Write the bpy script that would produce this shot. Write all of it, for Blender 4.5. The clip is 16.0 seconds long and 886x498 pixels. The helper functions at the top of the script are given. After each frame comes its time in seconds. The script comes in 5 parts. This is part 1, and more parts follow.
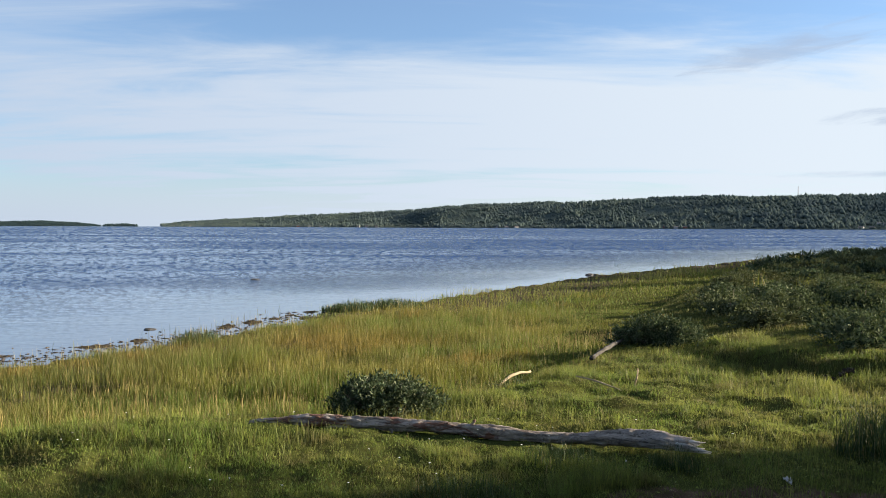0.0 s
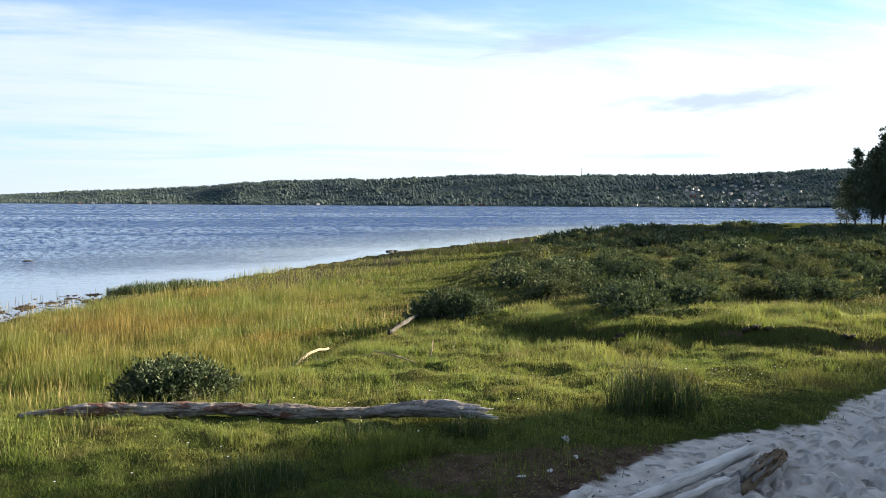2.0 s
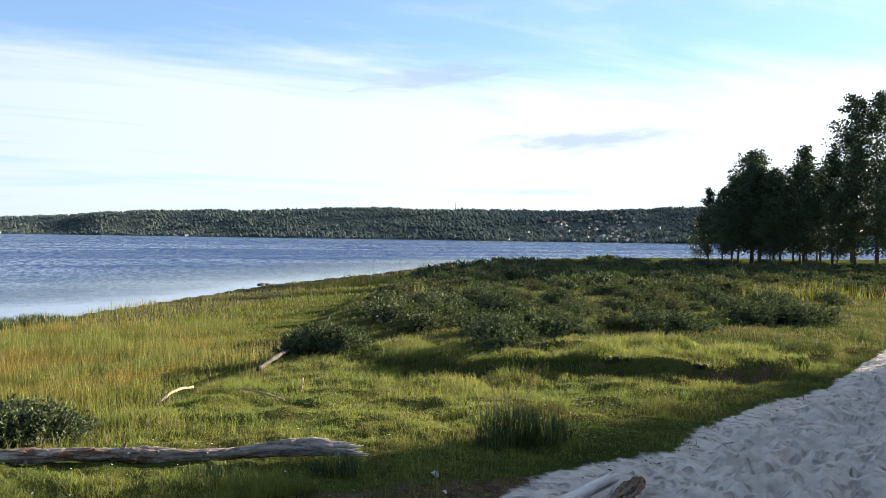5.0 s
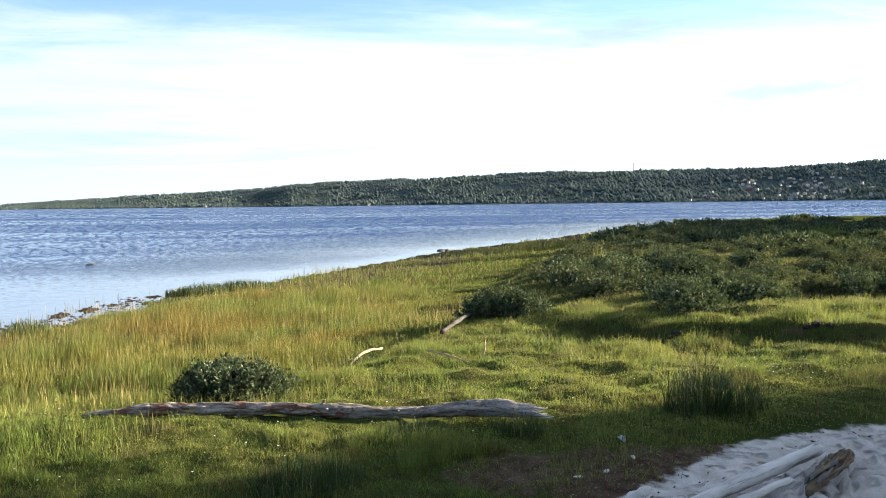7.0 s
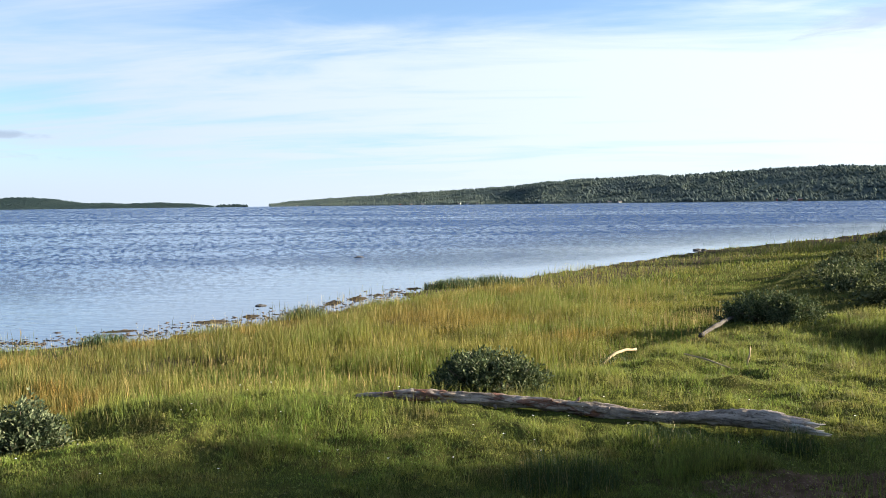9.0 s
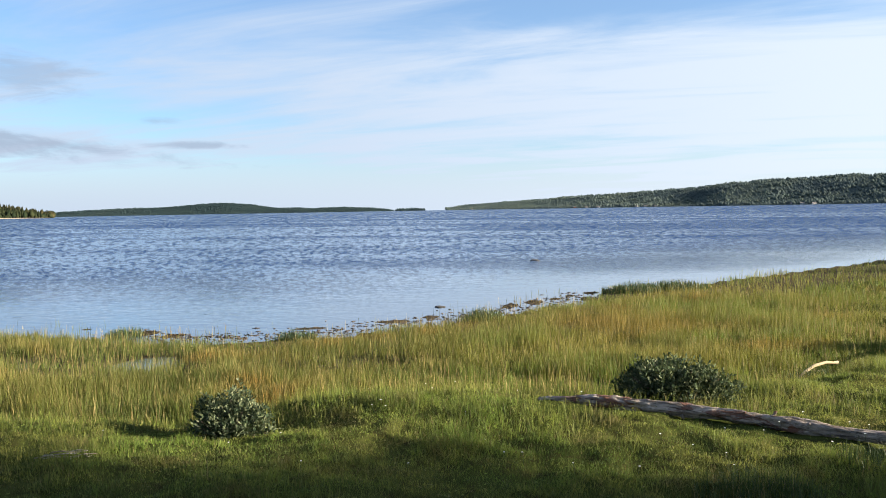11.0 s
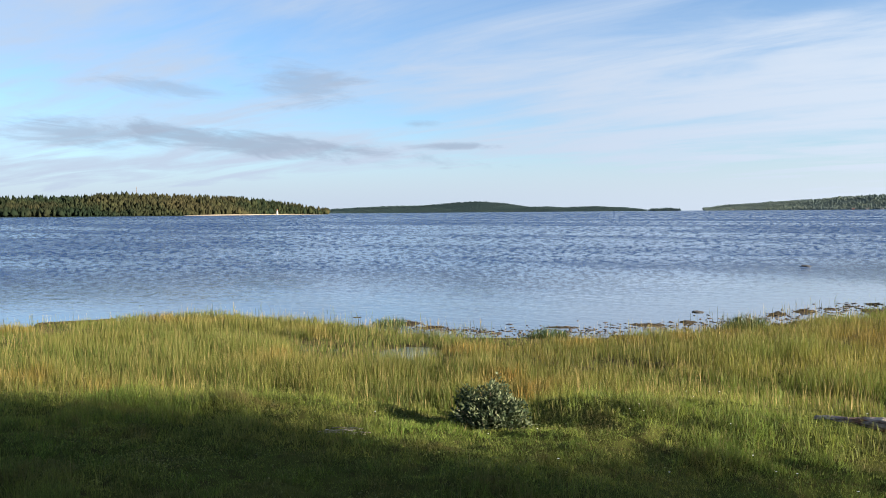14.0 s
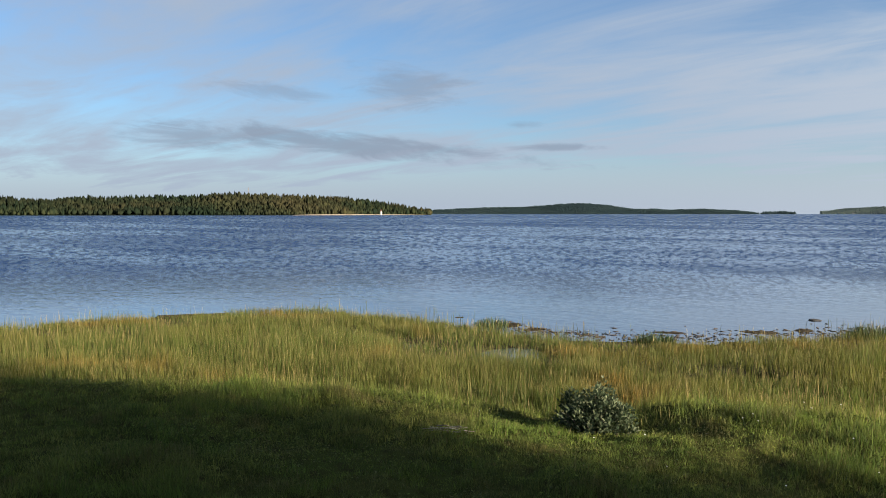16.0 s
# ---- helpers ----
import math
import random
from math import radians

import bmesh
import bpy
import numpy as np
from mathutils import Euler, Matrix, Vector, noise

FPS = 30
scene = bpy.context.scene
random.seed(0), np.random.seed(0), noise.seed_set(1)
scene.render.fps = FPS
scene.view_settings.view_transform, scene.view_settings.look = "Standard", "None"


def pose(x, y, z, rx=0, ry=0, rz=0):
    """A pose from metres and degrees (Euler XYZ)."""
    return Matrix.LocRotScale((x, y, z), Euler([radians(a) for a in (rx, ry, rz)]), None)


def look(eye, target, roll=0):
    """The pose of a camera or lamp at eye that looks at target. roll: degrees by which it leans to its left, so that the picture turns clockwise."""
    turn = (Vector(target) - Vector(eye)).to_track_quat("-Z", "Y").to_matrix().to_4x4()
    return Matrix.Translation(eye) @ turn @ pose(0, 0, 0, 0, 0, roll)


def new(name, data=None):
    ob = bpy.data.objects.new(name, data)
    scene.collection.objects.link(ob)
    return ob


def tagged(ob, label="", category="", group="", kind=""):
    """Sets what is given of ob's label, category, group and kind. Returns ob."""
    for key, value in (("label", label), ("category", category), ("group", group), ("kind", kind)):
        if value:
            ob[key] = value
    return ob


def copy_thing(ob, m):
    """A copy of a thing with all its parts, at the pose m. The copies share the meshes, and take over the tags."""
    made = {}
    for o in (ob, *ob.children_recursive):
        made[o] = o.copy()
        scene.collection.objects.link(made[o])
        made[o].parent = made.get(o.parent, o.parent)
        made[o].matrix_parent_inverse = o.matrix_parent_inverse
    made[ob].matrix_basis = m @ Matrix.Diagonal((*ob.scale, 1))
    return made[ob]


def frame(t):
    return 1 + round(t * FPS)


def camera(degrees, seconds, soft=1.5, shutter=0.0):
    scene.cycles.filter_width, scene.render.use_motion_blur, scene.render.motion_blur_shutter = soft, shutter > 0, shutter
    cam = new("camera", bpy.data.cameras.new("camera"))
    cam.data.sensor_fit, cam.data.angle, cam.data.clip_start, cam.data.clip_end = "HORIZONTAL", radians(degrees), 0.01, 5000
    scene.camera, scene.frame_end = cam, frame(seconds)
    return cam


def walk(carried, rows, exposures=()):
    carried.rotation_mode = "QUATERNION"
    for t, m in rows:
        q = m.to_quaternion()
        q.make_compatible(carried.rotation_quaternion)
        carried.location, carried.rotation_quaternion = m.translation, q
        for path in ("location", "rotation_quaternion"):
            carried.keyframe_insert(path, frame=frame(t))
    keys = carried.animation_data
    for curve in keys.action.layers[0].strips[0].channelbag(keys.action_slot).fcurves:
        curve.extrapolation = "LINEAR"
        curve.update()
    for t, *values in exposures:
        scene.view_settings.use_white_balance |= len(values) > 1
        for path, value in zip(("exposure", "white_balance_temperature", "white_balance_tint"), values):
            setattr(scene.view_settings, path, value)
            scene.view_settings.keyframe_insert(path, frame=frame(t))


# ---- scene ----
cam = camera(57.56, 16.0, 0.9)
# seconds, x, y, z, yaw, pitch, roll
ROWS = [
    (0.0, -0.030, -0.025, 1.603, 0.00, -1.57, 0.18),
    (0.5, -0.013, -0.015, 1.596, -3.07, -1.54, 0.09),
    (1.0, 0.001, -0.009, 1.590, -6.75, -1.92, 0.26),
    (1.5, 0.016, -0.014, 1.593, -10.22, -2.43, 0.39),
    (2.0, 0.026, -0.019, 1.596, -14.02, -3.13, 0.29),
    (2.5, 0.039, -0.027, 1.597, -17.11, -2.88, 0.45),
    (3.0, 0.045, -0.033, 1.599, -19.45, -2.41, 0.50),
    (3.5, 0.053, -0.038, 1.607, -21.31, -1.60, 0.49),
    (3.7, 0.054, -0.037, 1.610, -21.85, -1.07, 0.55),
    (4.6, 0.056, -0.034, 1.612, -23.20, -0.55, 0.75),
    (5.2, 0.054, -0.028, 1.610, -22.40, -0.85, 0.90),
    (5.8, 0.049, -0.021, 1.608, -19.86, -1.67, 0.92),
    (6.0, 0.040, -0.018, 1.609, -18.71, -2.19, 0.68),
    (6.5, 0.028, -0.012, 1.601, -14.79, -2.92, -0.26),
    (7.0, 0.023, -0.004, 1.599, -10.40, -3.21, -0.70),
    (7.5, 0.015, 0.004, 1.595, -5.60, -3.58, -0.89),
    (8.0, -0.004, 0.012, 1.596, -1.32, -3.79, -0.60),
    (8.5, -0.017, 0.006, 1.600, 2.90, -3.19, -0.72),
    (9.0, -0.039, 0.005, 1.597, 7.19, -3.19, -0.67),
    (9.5, -0.058, 0.022, 1.595, 10.53, -2.75, -0.21),
    (9.7, -0.065, 0.006, 1.587, 11.68, -2.57, 0.04),
    (10.4, -0.085, -0.020, 1.595, 15.85, -2.50, -0.40),
    (11.1, -0.102, -0.045, 1.605, 20.15, -2.85, -1.10),
    (11.8, -0.116, -0.065, 1.615, 24.40, -3.02, -1.59),
    (12.0, -0.117, -0.069, 1.612, 25.48, -2.91, -1.45),
    (12.5, -0.128, -0.079, 1.608, 28.78, -2.94, -1.13),
    (13.0, -0.149, -0.072, 1.609, 32.10, -3.18, -0.77),
    (13.5, -0.160, -0.074, 1.607, 34.95, -3.13, -0.38),
    (14.0, -0.164, -0.085, 1.606, 37.16, -2.62, -0.46),
    (14.5, -0.168, -0.093, 1.601, 38.88, -2.40, -0.41),
    (15.0, -0.181, -0.096, 1.594, 40.99, -2.68, -0.04),
    (15.5, -0.186, -0.105, 1.595, 43.01, -2.55, 0.09),
    (16.0, -0.187, -0.116, 1.600, 44.35, -2.51, -0.01),
]
EXPOSURES = [(0.0, 2.15), (1.5, 2.2), (2.2, 2.7), (3.7, 2.95), (5.8, 2.3), (6.4, 2.45), (7.0, 2.8), (7.5, 2.8), (8.0, 2.95), (9.0, 2.52), (9.7, 2.4), (12.0, 2.34), (14.0, 2.26), (15.0, 1.97), (16.0, 1.82)]
walk(cam, [(t, pose(x, y, z, 0, 0, yaw) @ pose(0, 0, 0, 90 + pitch) @ pose(0, 0, 0, 0, 0, roll)) for t, x, y, z, yaw, pitch, roll in ROWS], EXPOSURES)

# ---- sun and sky ----
SUN_AZIMUTH, SUN_HEIGHT = math.atan2(0.155, 0.988), radians(15.0)   # azimuth from +x towards +y
SUN_WAY = Vector((math.cos(SUN_AZIMUTH) * math.cos(SUN_HEIGHT), math.sin(SUN_AZIMUTH) * math.cos(SUN_HEIGHT), math.sin(SUN_HEIGHT)))
sun_data = bpy.data.lights.new("sun", "SUN")
sun_data.energy, sun_data.angle, sun_data.color = 4.8, radians(0.6), (1.0, 0.86, 0.66)
sun = new("sun", sun_data)
sun.matrix_world = look(SUN_WAY * 50, (0, 0, 0))


class Nodes:
    """A short way to write a node tree."""

    def __init__(self, tree):
        self.tree = tree
        tree.nodes.clear()

    def add(self, kind, put=(), **settings):
        n = self.tree.nodes.new(kind)
        for k, v in settings.items():
            setattr(n, k, v)
        for k, v in dict(put).items():
            if isinstance(v, bpy.types.NodeSocket):
                self.tree.links.new(v, n.inputs[k])
            else:
                n.inputs[k].default_value = v
        return n

    def math(self, op, a, b=0.0, c=0.0, clamp=False):
        return self.add("ShaderNodeMath", {0: a, 1: b, 2: c}, operation=op, use_clamp=clamp).outputs[0]

    def ramp(self, value, low, high, to_low=0.0, to_high=1.0):
        n = self.add("ShaderNodeMapRange", {0: value, 1: low, 2: high, 3: to_low, 4: to_high}, interpolation_type="SMOOTHSTEP")
        return n.outputs[0]

    def mix(self, factor, a, b, blend="MIX"):
        n = self.add("ShaderNodeMix", {0: factor}, data_type="RGBA", blend_type=blend)
        for i, v in ((6, a), (7, b)):
            if isinstance(v, bpy.types.NodeSocket):
                self.tree.links.new(v, n.inputs[i])
            else:
                n.inputs[i].default_value = (*v, 1.0) if len(v) == 3 else v
        return n.outputs[2]

    def noise(self, vector, scale, detail=4.0, rough=0.55, warp=0.0):
        n = self.add("ShaderNodeTexNoise", {"Scale": scale, "Detail": detail, "Roughness": rough, "Distortion": warp})
        if vector is not None:
            self.tree.links.new(vector, n.inputs["Vector"])
        return n.outputs["Fac"]

    def mapped(self, vector, scale=(1, 1, 1), turn=(0, 0, 0), shift=(0, 0, 0)):
        return self.add("ShaderNodeMapping", {"Vector": vector, "Scale": scale, "Rotation": turn, "Location": shift}).outputs[0]


world = bpy.data.worlds.new("sky")
scene.world = world
world.use_nodes = True
w = Nodes(world.node_tree)
sky = w.add("ShaderNodeTexSky", sky_type="NISHITA", sun_disc=False, sun_elevation=SUN_HEIGHT, sun_rotation=math.pi / 2 - SUN_AZIMUTH,
            altitude=0.0, air_density=1.0, dust_density=0.3, ozone_density=5.0)
way = w.add("ShaderNodeTexCoord").outputs["Generated"]
xyz = w.add("ShaderNodeSeparateXYZ", {0: way})
up = xyz.outputs[2]
azimuth = w.math("ARCTAN2", w.math("MULTIPLY", xyz.outputs[0], -1.0), xyz.outputs[1])     # to the left from +y, radians
height = w.math("ARCSINE", up)
flat = w.math("ADD", w.math("MAXIMUM", up, 0.0), 0.09)
dome = w.add("ShaderNodeCombineXYZ", {0: w.math("DIVIDE", xyz.outputs[0], flat), 1: w.math("DIVIDE", xyz.outputs[1], flat)}).outputs[0]
# thin high cloud in long streaks
veil = w.noise(w.mapped(dome, (0.22, 0.34, 1), (0, 0, radians(-30)), (2.3, 1.1, 0)), 1.0, 6.0, 0.55, 0.6)
wisp = w.noise(w.mapped(dome, (0.5, 1.5, 1), (0, 0, radians(-58)), (0.4, 5.2, 0)), 1.2, 7.0, 0.6, 0.5)
toward = w.ramp(azimuth, 0.9, -0.9, -0.05, 0.13)
low_band = w.ramp(w.math("ABSOLUTE", w.math("SUBTRACT", height, radians(6.0))), radians(9.0), 0.0, 0.0, 0.10)
clear = w.math("MULTIPLY", w.ramp(height, radians(6.0), radians(15.0), 0.02, -0.13), w.ramp(azimuth, 0.55, 0.05))
cover = w.math("ADD", w.math("ADD", w.math("MULTIPLY", veil, 0.62), w.math("MULTIPLY", wisp, 0.66)), w.math("ADD", w.math("ADD", toward, low_band), clear))
cover = w.math("MAXIMUM", w.ramp(cover, 0.50, 0.82, 0.18, 0.97), w.ramp(height, radians(7.0), radians(0.0), 0.0, 0.92))
bright = w.ramp(azimuth, 1.1, -0.9, 3.4, 4.7)
cloud_tint = w.mix(w.ramp(azimuth, 0.9, -0.7), (0.76, 0.90, 1.12), (0.88, 0.97, 1.06))
cloud_colour = w.add("ShaderNodeVectorMath", {0: cloud_tint, "Scale": bright}, operation="SCALE").outputs[0]
colour = w.mix(cover, sky.outputs[0], cloud_colour)


def bank(az, el, wide, high, tilt, seed, amount):
    """A low grey cloud: where it stands, its half width and height in degrees, and its slope."""
    da = w.math("SUBTRACT", azimuth, radians(az))
    de = w.math("ADD", w.math("SUBTRACT", height, radians(el)), w.math("MULTIPLY", da, tilt))
    n = w.noise(w.add("ShaderNodeCombineXYZ", {0: w.math("MULTIPLY", da, 13.0), 1: w.math("MULTIPLY", de, 60.0), 2: seed}).outputs[0], 1.0, 7.0, 0.62, 0.5)
    r = w.math("SQRT", w.math("ADD", w.math("POWER", w.math("DIVIDE", da, radians(wide)), 2.0), w.math("POWER", w.math("DIVIDE", de, radians(high)), 2.0)))
    return w.math("MULTIPLY", w.ramp(w.math("ADD", r, w.math("MULTIPLY", w.math("SUBTRACT", n, 0.5), 3.0)), 1.25, 0.15), amount)


grey = None
for spec in ((51.5, 4.9, 13.0, 0.85, -0.08, 1.0, 0.68), (61.0, 5.2, 5.0, 0.9, -0.02, 8.0, 0.55), (46.7, 9.0, 4.0, 1.5, 0.0, 3.0, 0.5), (56.3, 8.4, 3.6, 0.6, -0.1, 4.0, 0.4), (36.1, 4.6, 2.8, 0.25, 0.0, 5.0, 0.65),
             (38.9, 6.2, 1.4, 0.25, 0.0, 9.0, 0.4), (-34.0, 7.0, 7.0, 0.75, 0.05, 6.0, 0.7), (-22.5, 11.4, 5.5, 0.9, 0.12, 7.0, 0.6), (-30.0, 3.4, 6.0, 0.25, 0.0, 2.0, 0.4)):
    one = bank(*spec)
    grey = one if grey is None else w.math("MAXIMUM", grey, one)
grey_colour = w.add("ShaderNodeVectorMath", {0: (0.62, 0.76, 1.0), "Scale": w.ramp(azimuth, 1.1, -0.9, 2.5, 3.6)}, operation="SCALE").outputs[0]
colour = w.mix(grey, colour, grey_colour)
back = w.add("ShaderNodeBackground", {0: colour, 1: 0.045})
w.tree.links.new(back.outputs[0], w.add("ShaderNodeOutputWorld").inputs[0])

# ---- materials ----
def material(name, build, **settings):
    m = bpy.data.materials.new(name)
    m.use_nodes = True
    n = Nodes(m.node_tree)
    out = build(n)
    n.tree.links.new(out, n.add("ShaderNodeOutputMaterial").inputs[0])
    return m


def principled(n, colour, rough=0.7, bump=None, strength=0.3, distance=0.02, **more):
    put = {"Base Color": colour if isinstance(colour, bpy.types.NodeSocket) else (*colour, 1.0), "Roughness": rough}
    put.update({k.replace("_", " "): v for k, v in more.items()})
    if bump is not None:
        put["Normal"] = n.add("ShaderNodeBump", {"Height": bump, "Strength": strength, "Distance": distance}).outputs[0]
    return n.add("ShaderNodeBsdfPrincipled", put).outputs[0]


def place(n):
    return n.add("ShaderNodeNewGeometry").outputs["Position"]


def leafy(n, colour, through_colour, amount, rough=0.55, gloss=0.35):
    """A thin leaf: it lets part of the light through."""
    top = principled(n, colour, rough, Specular_IOR_Level=gloss)
    back_side = n.add("ShaderNodeBsdfTranslucent", {0: through_colour}).outputs[0]
    return n.add("ShaderNodeMixShader", {0: amount, 1: top, 2: back_side}).outputs[0]


def build_ground(n):
    p = place(n)
    sand = n.add("ShaderNodeAttribute", attribute_name="sand").outputs["Fac"]
    soil = n.add("ShaderNodeAttribute", attribute_name="soil").outputs["Fac"]
    wet = n.add("ShaderNodeAttribute", attribute_name="wet").outputs["Fac"]
    big, fine, grit = n.noise(p, 0.7, 4), n.noise(p, 9.0, 5), n.noise(p, 160.0, 3)
    turf = n.mix(n.ramp(big, 0.3, 0.7), (0.035, 0.048, 0.012), (0.060, 0.064, 0.019))
    turf = n.mix(n.ramp(fine, 0.45, 0.75), turf, (0.03, 0.027, 0.012))
    earth = n.mix(n.ramp(fine, 0.3, 0.7), (0.040, 0.025, 0.018), (0.100, 0.066, 0.046))
    earth = n.mix(n.ramp(n.noise(p, 45.0, 3, 0.7), 0.56, 0.70, 0.0, 0.8), earth, (0.19, 0.15, 0.11))
    mud = n.mix(n.ramp(fine, 0.3, 0.7), (0.030, 0.026, 0.020), (0.066, 0.055, 0.040))
    pale = n.mix(n.ramp(fine, 0.25, 0.75), (0.38, 0.345, 0.305), (0.58, 0.53, 0.475))
    pale = n.mix(n.ramp(grit, 0.35, 0.7, 0.0, 0.35), pale, (0.16, 0.14, 0.12))
    ragged = n.math("ADD", n.math("MULTIPLY", n.math("SUBTRACT", fine, 0.5), 0.9), 0.0)
    c = n.mix(n.ramp(n.math("ADD", wet, ragged), 0.3, 0.7), turf, mud)
    c = n.mix(n.ramp(n.math("ADD", soil, ragged), 0.35, 0.65), c, earth)
    c = n.mix(n.ramp(n.math("ADD", sand, ragged), 0.35, 0.65), c, pale)
    b = n.math("ADD", n.math("MULTIPLY", fine, 0.5), n.math("MULTIPLY", grit, 0.12))
    dimple = n.add("ShaderNodeTexVoronoi", {"Vector": n.mapped(p, (1, 1.25, 0)), "Scale": 9.0, "Randomness": 1.0, "Smoothness": 0.25}, feature="SMOOTH_F1").outputs["Distance"]
    b = n.math("ADD", b, n.math("MULTIPLY", n.math("MULTIPLY", n.ramp(dimple, 0.05, 0.5), sand), 2.6))
    return principled(n, c, 0.95, b, 0.8, 0.03, Specular_IOR_Level=0.0)


def build_water(n):
    p = place(n)
    # shelter near the shore: the ripples grow with the distance from land
    open_water = n.add("ShaderNodeAttribute", attribute_name="open").outputs["Fac"]
    streak = n.ramp(n.noise(n.mapped(p, (0.012, 0.06, 1), (0, 0, radians(14))), 1.0, 3, 0.5, 0.4), 0.38, 0.62, 0.35, 1.0)
    q = n.mapped(p, (1.0, 2.0, 1.0), (0, 0, radians(12)))
    waves = n.math("ADD", n.noise(q, 1.5, 3, 0.6, 0.15), n.math("MULTIPLY", n.noise(q, 4.5, 2, 0.5, 0.1), 0.33))
    swell = n.noise(n.mapped(p, (1.0, 2.6, 1.0), (0, 0, radians(8))), 0.16, 3, 0.6, 0.1)
    h = n.math("ADD", waves, n.math("MULTIPLY", swell, 0.35))
    h = n.math("MULTIPLY", h, n.math("MULTIPLY", open_water, streak))
    bump = n.add("ShaderNodeBump", {"Height": h, "Strength": 1.0, "Distance": 0.24}).outputs[0]
    depth = n.mix(open_water, (0.055, 0.072, 0.10), (0.022, 0.048, 0.120))
    body = n.add("ShaderNodeBsdfDiffuse", {"Color": depth}).outputs[0]
    shine = n.add("ShaderNodeBsdfGlossy", {"Color": (0.90, 0.95, 1.0, 1.0), "Roughness": n.ramp(open_water, 0.0, 1.0, 0.03, 0.10), "Normal": bump}).outputs[0]
    # facets of the chop hide one another: the mirror's share falls with the waves
    turn = n.add("ShaderNodeAttribute", attribute_name="turn").outputs["Fac"]
    lap = n.add("ShaderNodeAttribute", attribute_name="lap").outputs["Fac"]
    near = n.noise(n.add("ShaderNodeCombineXYZ", {0: n.math("MULTIPLY", turn, 150.0), 1: n.math("MULTIPLY", lap, 2.3), 2: 0.3}).outputs[0], 1.0, 3, 0.62, 0.25)
    away = n.noise(n.add("ShaderNodeCombineXYZ", {0: n.math("MULTIPLY", turn, 290.0), 1: n.math("MULTIPLY", lap, 2.6), 2: 4.7}).outputs[0], 1.0, 3, 0.65, 0.2)
    gust = n.noise(n.mapped(p, (0.05, 0.05, 1.0)), 1.0, 3, 0.6, 0.3)
    chop = n.math("ADD", n.add("ShaderNodeMix", {0: n.ramp(lap, 14.0, 5.0, 0.25, 1.0), 2: near, 3: away}, data_type="FLOAT").outputs[0], n.math("MULTIPLY", n.math("SUBTRACT", gust, 0.5), -0.16))
    share = n.math("MULTIPLY", n.ramp(chop, 0.35, 0.61, 0.12, 1.0), n.math("MULTIPLY", n.ramp(streak, 0.35, 1.0, 1.3, 0.85), n.ramp(lap, 1.5, 13.0, 0.60, 1.0)))
    share = n.math("ADD", n.math("MULTIPLY", share, open_water), n.math("SUBTRACT", 1.0, open_water), clamp=True)
    share = n.math("MULTIPLY", share, n.math("POWER", n.add("ShaderNodeFresnel", {"IOR": 1.333, "Normal": bump}).outputs[0], 0.6))
    return n.add("ShaderNodeMixShader", {0: share, 1: body, 2: shine}).outputs[0]


def build_lawn(n):
    p = place(n)
    r = n.add("ShaderNodeNewGeometry").outputs["Random Per Island"]
    patch = n.noise(p, 0.9, 4, 0.6)
    c = n.mix(n.ramp(patch, 0.35, 0.65), (0.152, 0.228, 0.036), (0.275, 0.275, 0.064))
    c = n.mix(n.ramp(r, 0.0, 1.0, 0.0, 0.85), c, (0.030, 0.052, 0.012))
    c = n.mix(n.ramp(n.noise(p, 4.5, 3, 0.6), 0.48, 0.66, 0.0, 0.6), c, (0.040, 0.066, 0.014))
    c = n.mix(n.ramp(n.noise(p, 13.0, 3, 0.6), 0.50, 0.64, 0.0, 0.6), c, (0.034, 0.052, 0.012))
    brown = n.noise(n.mapped(p, shift=(3, 9, 0)), 1.7, 4, 0.65)
    c = n.mix(n.ramp(brown, 0.50, 0.66, 0.0, 0.65), c, (0.105, 0.074, 0.034))
    c = n.mix(n.ramp(r, 0.86, 0.98, 0.0, 0.85), c, (0.21, 0.175, 0.07))
    return leafy(n, c, n.mix(0.35, c, (0.16, 0.18, 0.04)), 0.42, 0.6, 0.2)


